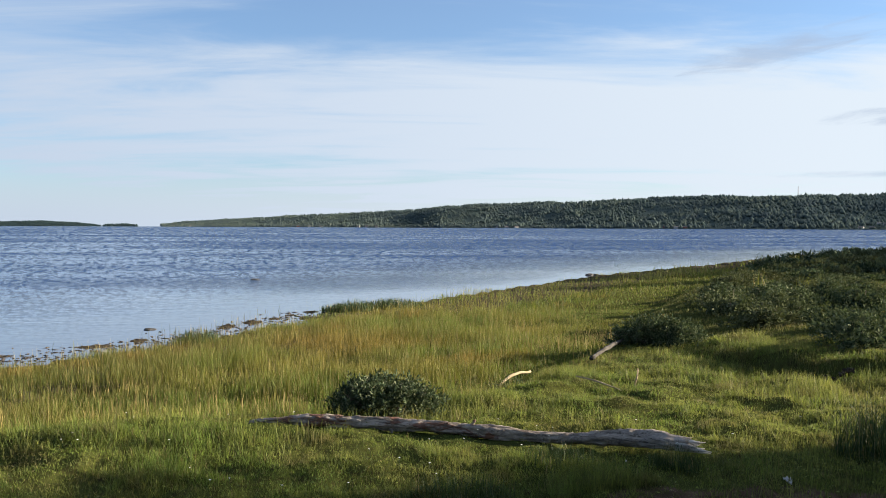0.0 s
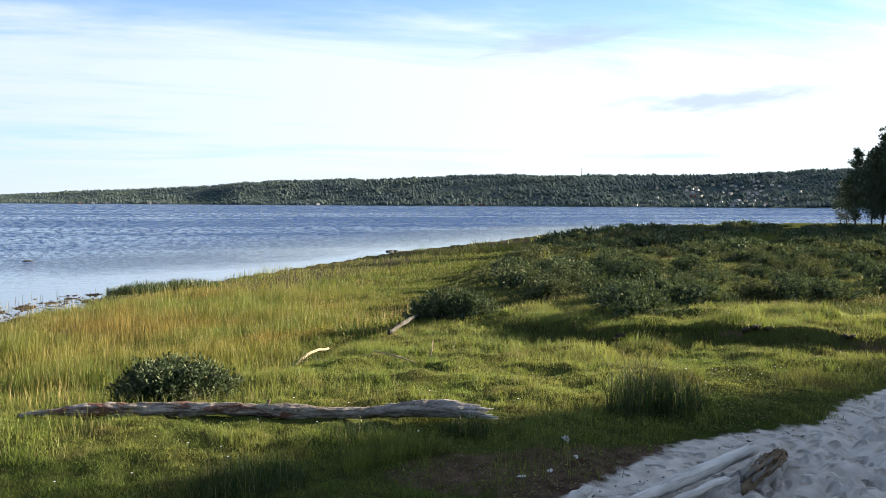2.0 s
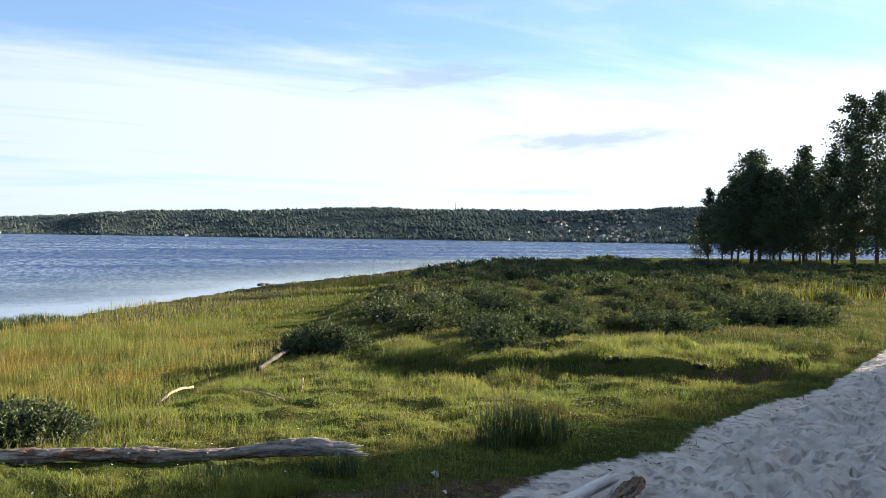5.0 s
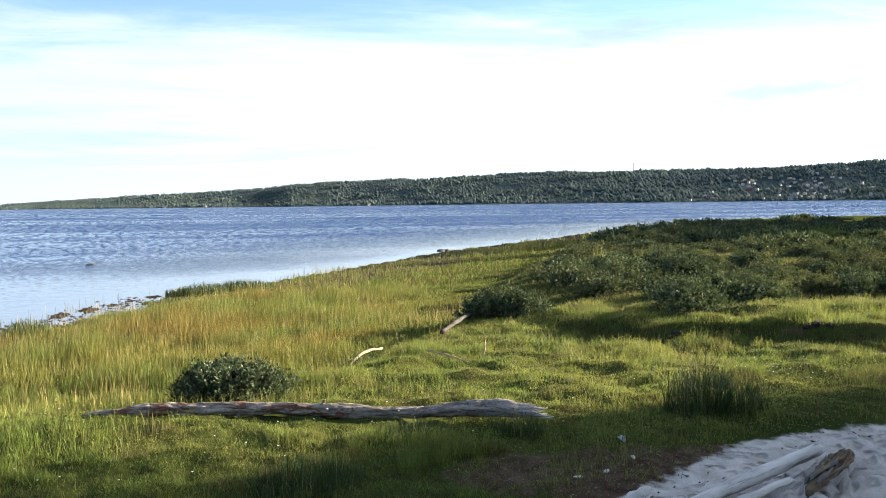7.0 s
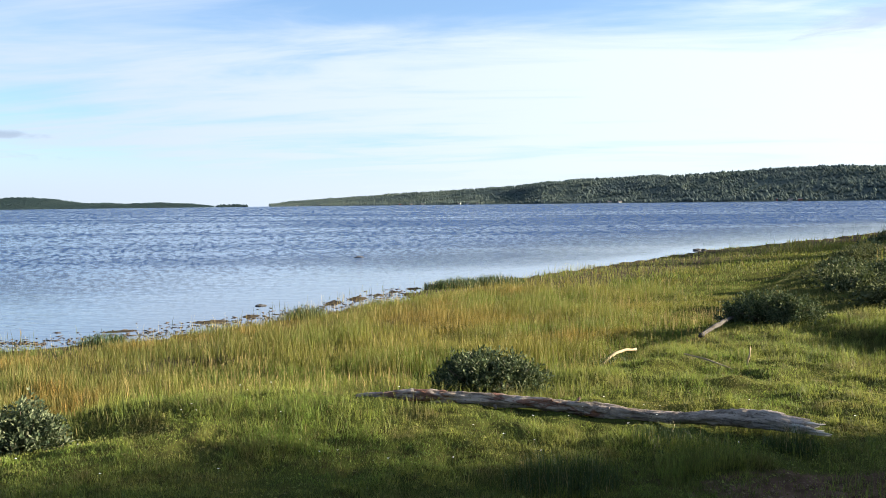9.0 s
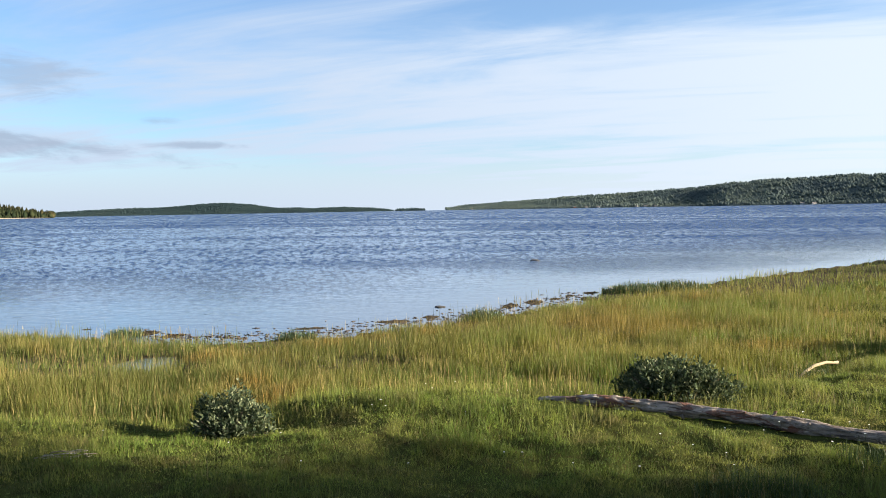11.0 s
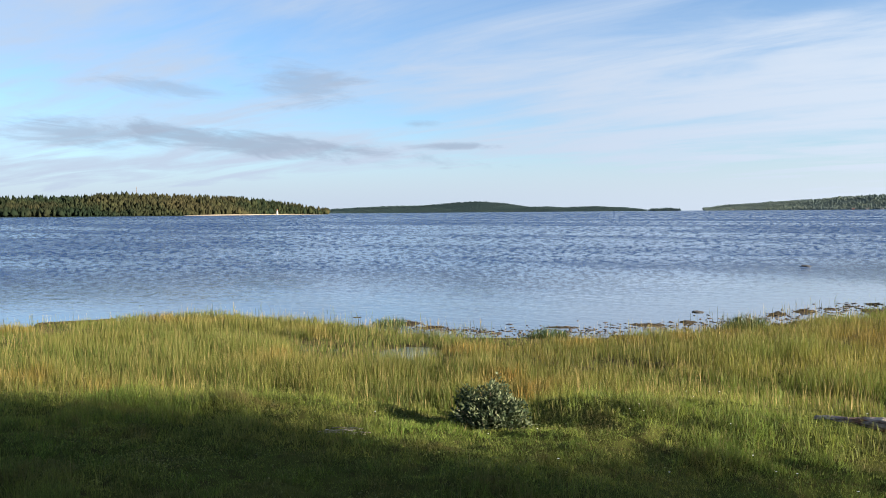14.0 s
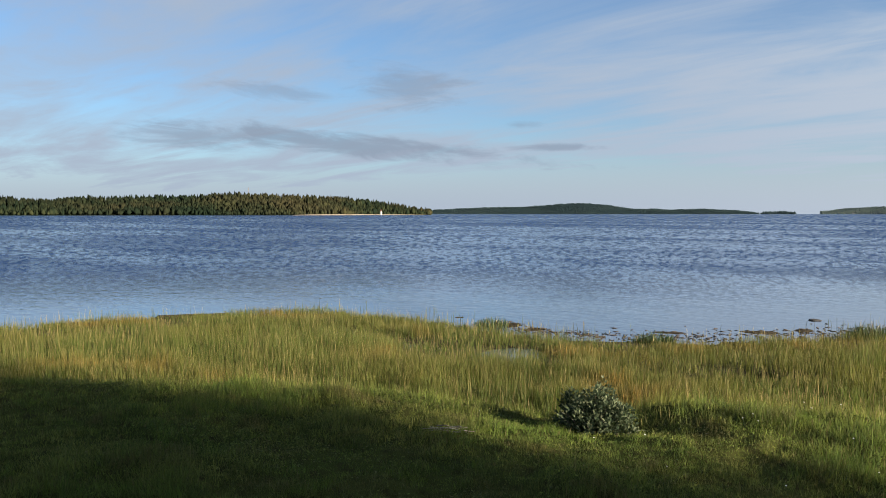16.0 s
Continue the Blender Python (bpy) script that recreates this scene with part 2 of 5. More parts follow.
def build_marsh(n):
    p = place(n)
    r = n.add("ShaderNodeNewGeometry").outputs["Random Per Island"]
    tip = n.add("ShaderNodeAttribute", attribute_name="tip").outputs["Fac"]
    patch = n.noise(p, 0.33, 4, 0.6)
    spot = n.noise(n.mapped(p, shift=(7, 3, 0)), 0.5, 3, 0.5)
    c = n.mix(n.ramp(patch, 0.43, 0.58), (0.106, 0.166, 0.022), (0.200, 0.190, 0.036))
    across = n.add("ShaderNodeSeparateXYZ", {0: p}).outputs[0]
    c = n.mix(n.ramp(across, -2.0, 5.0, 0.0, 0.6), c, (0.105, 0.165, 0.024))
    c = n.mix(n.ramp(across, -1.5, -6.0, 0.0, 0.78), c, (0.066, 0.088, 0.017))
    c = n.mix(n.ramp(spot, 0.54, 0.70, 0.0, 0.8), c, (0.27, 0.145, 0.036))
    c = n.mix(n.ramp(n.noise(n.mapped(p, shift=(2, 8, 0)), 1.6, 4, 0.65), 0.50, 0.66, 0.0, 0.7), c, (0.046, 0.074, 0.014))
    rust = n.add("ShaderNodeVectorMath", {0: n.mapped(p, (1, 1, 0)), 1: (-1.6, 14.6, 0.0)}, operation="DISTANCE").outputs["Value"]
    rust = n.math("ADD", rust, n.math("MULTIPLY", n.math("SUBTRACT", spot, 0.5), 5.0))
    c = n.mix(n.ramp(rust, 2.2, 0.4, 0.0, 0.55), c, (0.30, 0.165, 0.040))
    c = n.mix(n.ramp(r, 0.0, 1.0, 0.0, 0.85), c, (0.036, 0.052, 0.011))
    c = n.mix(n.ramp(r, 0.86, 0.97, 0.0, 0.75), c, (0.30, 0.235, 0.10))
    c = n.mix(n.ramp(tip, 0.55, 1.0, 0.0, 0.35), c, (0.25, 0.18, 0.07))
    return leafy(n, c, n.mix(0.3, c, (0.20, 0.17, 0.03)), 0.33, 0.6, 0.2)


def build_rough(n):
    p = place(n)
    r = n.add("ShaderNodeNewGeometry").outputs["Random Per Island"]
    c = n.mix(n.ramp(n.noise(p, 0.5, 4, 0.6), 0.35, 0.65), (0.075, 0.105, 0.028), (0.150, 0.132, 0.050))
    c = n.mix(n.ramp(n.noise(p, 2.5, 3, 0.6), 0.5, 0.7, 0.0, 0.5), c, (0.045, 0.058, 0.018))
    c = n.mix(n.ramp(r, 0.0, 1.0, 0.0, 0.6), c, (0.05, 0.06, 0.02))
    return leafy(n, c, c, 0.3, 0.7, 0.1)


def build_straw(n):
    r = n.add("ShaderNodeNewGeometry").outputs["Random Per Island"]
    c = n.mix(r, (0.19, 0.145, 0.055), (0.31, 0.25, 0.11))
    return leafy(n, c, c, 0.3, 0.7, 0.1)


def build_rush(n):
    r = n.add("ShaderNodeNewGeometry").outputs["Random Per Island"]
    c = n.mix(r, (0.016, 0.038, 0.010), (0.052, 0.078, 0.020))
    c = n.mix(n.ramp(r, 0.9, 0.97), c, (0.26, 0.20, 0.09))
    return leafy(n, c, c, 0.2, 0.5, 0.3)


def build_bush(n):
    r = n.add("ShaderNodeNewGeometry").outputs["Random Per Island"]
    o = n.add("ShaderNodeObjectInfo").outputs["Random"]
    c = n.mix(n.ramp(r, 0.15, 1.0), (0.028, 0.044, 0.026), (0.108, 0.130, 0.076))
    c = n.mix(n.ramp(o, 0.4, 1.0, 0.0, 0.5), c, (0.100, 0.086, 0.036))
    c = n.mix(n.ramp(r, 0.90, 0.98), c, (0.17, 0.185, 0.12))
    return leafy(n, c, n.mix(0.4, c, (0.12, 0.16, 0.03)), 0.12, 0.8, 0.0)



def build_tree_leaf(n):
    r = n.add("ShaderNodeNewGeometry").outputs["Random Per Island"]
    c = n.mix(r, (0.020, 0.036, 0.018), (0.052, 0.073, 0.032))
    return leafy(n, c, n.mix(0.4, c, (0.06, 0.09, 0.02)), 0.10, 0.5, 0.2)


def build_wood(tint_a, tint_b, dark, crack=0.6):
    def build(n):
        p = n.add("ShaderNodeTexCoord").outputs["Object"]
        grain = n.noise(n.mapped(p, (1.6, 34, 34)), 1.0, 6, 0.65, 0.25)
        blotch = n.noise(n.mapped(p, (2.2, 7, 7)), 1.0, 4, 0.6)
        c = n.mix(n.ramp(blotch, 0.32, 0.68), tint_a, tint_b)
        c = n.mix(n.ramp(grain, 0.5, 0.66, 0.0, crack), c, dark)
        return principled(n, c, 0.82, grain, 0.7, 0.012, Specular_IOR_Level=0.04)
    return build


def build_plain(a, b, scale=20.0, rough=0.85, strength=0.3):
    def build(n):
        p = n.add("ShaderNodeTexCoord").outputs["Object"]
        f = n.noise(p, scale, 5, 0.6)
        return principled(n, n.mix(n.ramp(f, 0.3, 0.7), a, b), rough, f, strength, 0.02)
    return build


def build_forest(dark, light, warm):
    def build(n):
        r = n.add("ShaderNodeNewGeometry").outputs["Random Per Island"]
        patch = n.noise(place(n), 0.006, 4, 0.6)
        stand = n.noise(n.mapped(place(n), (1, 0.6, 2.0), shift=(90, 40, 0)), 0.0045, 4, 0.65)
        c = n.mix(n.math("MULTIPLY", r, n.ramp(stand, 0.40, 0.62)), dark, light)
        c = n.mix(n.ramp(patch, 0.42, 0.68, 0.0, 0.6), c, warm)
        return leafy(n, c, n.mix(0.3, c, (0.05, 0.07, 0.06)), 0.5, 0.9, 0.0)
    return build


GROUND = material("ground", build_ground)
WATER = material("water", build_water)
LAWN = material("lawn_blades", build_lawn)
MARSH = material("marsh_blades", build_marsh)
ROUGH = material("rough_blades", build_rough)
RUSH = material("rush_blades", build_rush)
STRAW = material("straw_blades", build_straw)
BUSH = material("bush_leaves", build_bush)
LEAF = material("tree_leaves", build_tree_leaf)
def build_log(n):
    p = n.add("ShaderNodeTexCoord").outputs["Object"]
    along = n.add("ShaderNodeSeparateXYZ", {0: p}).outputs[0]
    grain = n.noise(n.mapped(p, (4.0, 62, 62)), 1.0, 6, 0.7, 0.5)
    blotch = n.noise(n.mapped(p, (5.0, 16, 16)), 1.0, 5, 0.65, 0.4)
    bark = n.noise(n.mapped(p, (3.2, 11, 11), shift=(4, 2, 7)), 1.0, 5, 0.6, 0.8)
    c = n.mix(n.ramp(blotch, 0.32, 0.68), (0.13, 0.108, 0.092), (0.40, 0.345, 0.30))
    c = n.mix(n.math("MULTIPLY", n.ramp(bark, 0.48, 0.56, 0.0, 0.85), n.ramp(along, 2.3, 1.9)), c, (0.150, 0.066, 0.044))
    c = n.mix(n.math("ADD", n.ramp(along, 0.35, 0.1, 0.0, 0.6), n.ramp(along, 2.6, 3.3, 0.0, 0.45)), c, (0.34, 0.32, 0.31))
    c = n.mix(n.ramp(grain, 0.5, 0.64, 0.0, 0.8), c, (0.030, 0.022, 0.018))
    h = n.math("ADD", grain, n.math("MULTIPLY", n.ramp(bark, 0.50, 0.58), 0.5))
    return principled(n, c, 0.85, h, 0.9, 0.014, Specular_IOR_Level=0.05)


LOG = material("weathered_log", build_log)
PALE_WOOD = material("bleached_wood", build_wood((0.40, 0.375, 0.345), (0.62, 0.59, 0.55), (0.08, 0.07, 0.06), 0.7))
BROWN_WOOD = material("rotten_wood", build_wood((0.085, 0.058, 0.036), (0.24, 0.18, 0.12), (0.012, 0.009, 0.007), 1.0))
# grey wood, darkened in its colour for the shade of the bush beside it
SHADED_WOOD = material("shaded_grey_branch", build_wood((0.030, 0.028, 0.026), (0.085, 0.080, 0.074), (0.03, 0.025, 0.02), 0.8))
BARE_WOOD = material("barkless_branch", build_wood((0.26, 0.205, 0.125), (0.36, 0.295, 0.20), (0.16, 0.12, 0.08), 0.4))
BARK = material("bark", build_plain((0.05, 0.042, 0.036), (0.13, 0.12, 0.11), 6.0))
BIRCH = material("birch_bark", build_plain((0.022, 0.020, 0.018), (0.075, 0.070, 0.064), 3.0))
STEM = material("bush_stems", build_plain((0.05, 0.035, 0.025), (0.09, 0.07, 0.05), 30.0))
ROCK = material("wet_rock", build_plain((0.014, 0.014, 0.015), (0.035, 0.034, 0.034), 5.0, 0.9))
EARTH = material("bare_earth", build_plain((0.016, 0.011, 0.008), (0.042, 0.030, 0.022), 22.0, 0.98, 1.0))
PETAL = material("white_petals", build_plain((0.72, 0.72, 0.70), (0.82, 0.82, 0.80), 40.0))
PAPER = material("pale_litter", build_plain((0.20, 0.20, 0.22), (0.36, 0.36, 0.38), 25.0, 0.5))
# lightened and blued: the distance haze is put into these woods' colour
HAZY_SPRUCE = material("hazy_far_forest", build_forest((0.092, 0.126, 0.130), (0.138, 0.178, 0.156), (0.132, 0.164, 0.134)))
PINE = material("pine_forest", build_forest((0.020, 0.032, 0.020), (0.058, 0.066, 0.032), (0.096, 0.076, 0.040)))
# the farthest woods carry still more haze as blue in their colour
HAZY_FOREST = material("hazy_distant_forest", build_forest((0.034, 0.058, 0.066), (0.048, 0.074, 0.080), (0.05, 0.075, 0.075)))
SHORE_SAND = material("far_beach", build_plain((0.20, 0.155, 0.11), (0.30, 0.245, 0.18), 0.05))
WALL_WHITE = material("white_boards", build_plain((0.26, 0.26, 0.26), (0.40, 0.40, 0.39), 0.6))
WALL_RED = material("red_boards", build_plain((0.15, 0.045, 0.03), (0.21, 0.065, 0.045), 0.6))
WALL_OCHRE = material("ochre_boards", build_plain((0.34, 0.29, 0.19), (0.42, 0.36, 0.25), 0.6))
ROOF = material("roof_tiles", build_plain((0.09, 0.085, 0.085), (0.20, 0.17, 0.16), 0.8))
GLASS = material("dark_panes", lambda n: principled(n, (0.02, 0.025, 0.03), 0.08))

# ---- the lie of the land ----
WATER_Z = -0.75
SHORE = np.array([(-150, -140), (-40, -26), (-19.5, 0), (-18, 5), (-17.6, 9), (-15.3, 11.7), (-12.4, 12.0), (-10.6, 12.0), (-9.4, 11.9), (-8.2, 12.4), (-6.9, 13.6), (-5.7, 15.2), (-4.5, 17.5), (-3.5, 21.2),
                  (-2.0, 23.2), (1.7, 29.5), (7.6, 39.5), (16.8, 51), (27, 65), (40, 79), (58, 86), (80, 83), (120, 80), (400, 70)], float)
BANK = np.array([(-160, -160), (-40, -35), (-12, -2.5), (-9, 1.9), (-6.9, 4.0), (-5.4, 4.75), (-4.3, 5.2), (-3.3, 6.1), (-2.2, 6.75), (-1.2, 7.1), (0, 7.7), (1.2, 8.6), (2.3, 10.6),
                 (3.4, 13), (5, 17), (8, 24), (14, 36), (28, 59), (44, 73), (60, 79), (85, 76), (120, 74), (400, 64)], float)
SAND = np.array([(-60, -40), (-6, -2.0), (0.0, 2.4), (1.5, 3.85), (2.06, 4.25), (2.9, 4.8), (3.6, 5.0), (4.15, 4.98), (4.9, 5.6), (6.2, 6.15), (7.6, 6.7), (9.4, 7.75), (14, 10.4), (30, 18), (200, 60)], float)
SPIT = np.array([(-40, 10.0), (-13.5, 13.3), (-11.4, 13.2), (-10.0, 12.9), (-8.8, 13.4), (-7.7, 14.6), (-6.4, 16.2), (-5.2, 18.2), (-4.4, 20.6), (-3.4, 22.6), (-2.0, 25), (40, 90)], float)
LEDGE = np.array([(3.2, 11.0), (3.9, 9.9), (4.5, 9.3), (5.6, 8.8), (6.3, 8.5), (6.9, 7.9), (9.0, 8.1), (12, 9.9), (40, 24)], float)


def side(line, x, y):
    """Signed distance to a line that runs to the right: positive beyond it."""
    best, sign = np.full(x.shape, 1e9), np.ones(x.shape)
    for (ax, ay), (bx, by) in zip(line[:-1], line[1:]):
        ux, uy = bx - ax, by - ay
        t = np.clip(((x - ax) * ux + (y - ay) * uy) / (ux * ux + uy * uy), 0, 1)
        dx, dy = x - ax - t * ux, y - ay - t * uy
        d = np.hypot(dx, dy)
        near = d < best - 1e-9
        best = np.where(near, d, best)
        sign = np.where(near, np.where(ux * dy - uy * dx >= 0, 1.0, -1.0), sign)
    return best * sign


def smooth(a, b, v):
    t = np.clip((v - a) / (b - a), 0, 1)
    return t * t * (3 - 2 * t)


LATTICE = np.random.RandomState(5).rand(256, 256)


def rough(x, y, scale, octaves=3, seed=0):
    """Value noise about 0, within about -0.5 and 0.5."""
    total, amp, norm = 0, 1.0, 0
    for o in range(octaves):
        u, v = x * scale * 2**o + 37.2 * (o + seed), y * scale * 2**o + 11.7 * (o + seed)
        i, j = np.floor(u).astype(int), np.floor(v).astype(int)
        fu, fv = u - i, v - j
        fu, fv = fu * fu * (3 - 2 * fu), fv * fv * (3 - 2 * fv)
        g = lambda a, b: LATTICE[a % 256, b % 256]
        total = total + amp * ((g(i, j) * (1 - fu) + g(i + 1, j) * fu) * (1 - fv) + (g(i, j + 1) * (1 - fu) + g(i + 1, j + 1) * fu) * fv - 0.5)
        norm, amp = norm + amp, amp * 0.5
    return total / norm


def land(x, y):
    """Height of the ground, and how far it is sand, bare soil and wet mud."""
    x, y = np.asarray(x, float), np.asarray(y, float)
    shore, bank, sand, ledge = side(SHORE, x, y), side(BANK, x, y), -side(SAND, x, y), side(LEDGE, x, y)
    inland = -shore
    marsh = WATER_Z + 0.03 + 0.36 * smooth(0, 10, inland) + 0.05 * rough(x, y, 0.8, 3, 2)
    pools = smooth(0.12, 0.30, rough(x, y, 0.42, 2, 4)) * smooth(8, 4, inland) * smooth(-8, -5, -np.abs(x + 10))
    marsh = marsh - 0.12 * pools
    for px, py, rx, ry in ((-5.5, 9.7, 0.9, 0.35), (-4.9, 10.6, 0.6, 0.3), (-7.4, 9.4, 0.8, 0.3), (-10.5, 9.6, 0.9, 0.3)):
        marsh = marsh - 0.16 * np.exp(-(((x - px) / rx) ** 2 + ((y - py) / ry) ** 2) ** 2)
    bed = WATER_Z - 0.03 - 0.012 * np.clip(shore, 0, 3) - 0.03 * np.clip(shore - 3, 0, 80)
    spit = side(SPIT, x, y) + 0.5 * rough(x, y, 0.9, 2, 27)
    bed = bed + (0.068 + 0.13 * rough(x, y, 1.2, 2, 26)) * np.exp(-(spit / 0.21) ** 2) * smooth(-13.5, -12.0, x) * smooth(-2.6, -3.6, x) * smooth(9.0, 11.0, y)
    marsh = np.where(shore > 0, bed, marsh)
    top = 0.06 * rough(x, y, 0.6, 3, 1) + 0.07 * rough(x, y, 2.2, 2, 3) * (1 + 2.2 * smooth(6.2, 7.5, y) * smooth(0.2, 1.2, x) * smooth(12, 9, y))
    top = top + 0.10 * np.exp(-(((x + 2.2) / 1.6) ** 2 + ((y - 6.0) / 0.7) ** 2))
    top = top + (0.05 * rough(x, y, 4.2, 2, 23) + 0.03 * rough(x, y, 9.0, 1, 24)) * smooth(10, 7, np.hypot(x, y))
    broken = ledge + 0.9 * rough(x, y, 1.1, 2, 6)
    top = top + smooth(3.0, 4.2, x) * (0.12 * smooth(-0.12 + 0.3 * rough(x, y, 0.8, 1, 36), 0.06 + 0.3 * rough(x, y, 0.8, 1, 36), broken) - 0.12 * smooth(-1.8, -0.1, broken) * smooth(0.1, -0.06, broken)) * smooth(20, 10, np.hypot(x, y))
    top = top - 0.12 * np.exp(-(((x + 4.0) / 0.9) ** 2 + ((y - 5.2) / 0.7) ** 2)) - 0.10 * smooth(6.3, 7.2, y) * smooth(0.6, -0.2, x) * smooth(-2.5, -1.2, x)
    top = top - 0.16 * smooth(7.0, 11.0, y) * smooth(6.0, 3.6, x) - 0.25 * smooth(12, 40, np.hypot(x, y))
    bare = smooth(-0.25, 0.25, sand)
    prints = 0.55 - 2.4 * np.abs(rough(0.8 * x, y, 5.6, 1, 7)) - 1.1 * np.abs(rough(x, y, 13.0, 1, 19))
    dune = -0.05 + 0.125 * prints * smooth(0.0, 0.4, sand) + 0.05 * rough(x, y, 2.4, 1, 17) * smooth(0.0, 0.4, sand) + 0.05 * rough(x, y, 0.6, 2, 9)
    top = top * (1 - bare) + dune * bare
    z = top + (marsh - top) * smooth(-0.25, 1.3, bank + 0.25 * rough(x, y, 1.1, 2, 8))
    soil = smooth(1.0, 0.25, np.hypot((x - 1.75) / 1.75, (y - 4.5) / 0.68)) * 0.75 + smooth(0.16, 0.0, np.abs(broken)) * (0.38 + 0.9 * rough(x, y, 1.6, 2, 33)) * smooth(3, 5, x) + 0.30 * smooth(0.5, 0.0, np.abs(sand))
    soil = np.maximum(soil, 0.5 * smooth(4.2, 3.4, np.hypot(x, y)) * smooth(-1, 1, x))
    return z, smooth(-0.18, 0.12, sand), soil, smooth(5.5, 1.5, inland)


def height_at(x, y):
    return float(land(np.array([x]), np.array([y]))[0][0])


def keep(mask, *arrays):
    return [v[mask] for v in arrays]


def fill(mesh, verts, tris, sides=3):
    """A mesh from arrays of places and corner numbers."""
    mesh.vertices.add(len(verts))
    mesh.vertices.foreach_set("co", np.ascontiguousarray(verts, np.float32).ravel())
    mesh.loops.add(tris.size)
    mesh.loops.foreach_set("vertex_index", np.ascontiguousarray(tris, np.int32).ravel())
    mesh.polygons.add(len(tris))
    mesh.polygons.foreach_set("loop_start", np.arange(0, tris.size, sides, dtype=np.int32))
    mesh.polygons.foreach_set("loop_total", np.full(len(tris), sides, np.int32))
    mesh.update(calc_edges=True)
    return mesh


def value(mesh, name, data):
    mesh.attributes.new(name, "FLOAT", "POINT").data.foreach_set("value", np.ascontiguousarray(data, np.float32))


def shade(mesh):
    mesh.polygons.foreach_set("use_smooth", np.ones(len(mesh.polygons), bool))


def grid_faces(rows, cols, wrap=False):
    i, j = np.meshgrid(np.arange(rows - 1), np.arange(cols if wrap else cols - 1), indexing="ij")
    k = (j + 1) % cols
    return np.stack([i * cols + j, i * cols + k, (i + 1) * cols + k, (i + 1) * cols + j], -1).reshape(-1, 4)


def sheet(name, verts, faces, mat):
    mesh = fill(bpy.data.meshes.new(name), verts, faces, 4)
    mesh.materials.append(mat)
    shade(mesh)
    return new(name, mesh)


angles = np.radians(np.concatenate([np.arange(-58, 80, 0.34), np.arange(80, 302, 6.0)]))
reach = np.concatenate([np.array([0.0, 0.8, 1.6, 2.4, 3.0]), np.arange(3.3, 12.5, 0.055), 12.5 * 1.035 ** np.arange(1, 176)])
rr, aa = np.meshgrid(reach, angles, indexing="ij")
gx, gy = -np.sin(aa) * rr, np.cos(aa) * rr
gz, sand_mask, soil_mask, wet_mask = land(gx.ravel(), gy.ravel())
far_fall = np.clip((rr.ravel() - 200) / 200, 0, 1)
gz = gz * (1 - far_fall) - 6.0 * far_fall
ground = sheet("ground", np.stack([gx.ravel(), gy.ravel(), gz], -1), grid_faces(len(reach), len(angles), True)[:, ::-1], GROUND)
for key, mask in (("sand", sand_mask), ("soil", soil_mask), ("wet", wet_mask)):
    value(ground.data, key, mask)
tagged(ground, "grassy shore with bare soil, trodden grey sand and wet mud", "ground", kind="structure")

angles = np.radians(np.concatenate([np.arange(-70, 92, 1.0), np.arange(92, 290, 9.0)]))
reach = np.concatenate([np.array([6.0]), 8.0 * 1.06 ** np.arange(0, 111)])
rr, aa = np.meshgrid(reach, angles, indexing="ij")
wx, wy = (-np.sin(aa) * rr).ravel(), (np.cos(aa) * rr).ravel()
water = sheet("water", np.stack([wx, wy, np.full(wx.size, WATER_Z)], -1), grid_faces(len(reach), len(angles), True)[:, ::-1], WATER)
value(water.data, "open", smooth(0.0, 20.0, side(SHORE, wx, wy)) * 0.93 + 0.07 * smooth(-1, 3, side(SHORE, wx, wy)))
value(water.data, "turn", aa.ravel())
value(water.data, "lap", 1.2 * (3353.0 / rr.ravel()) ** 0.63)
tagged(water, "wide rippled blue sound, calm and pale near the shore", "water", kind="structure")


# ---- the far shores ----
rng = np.random.RandomState(11)


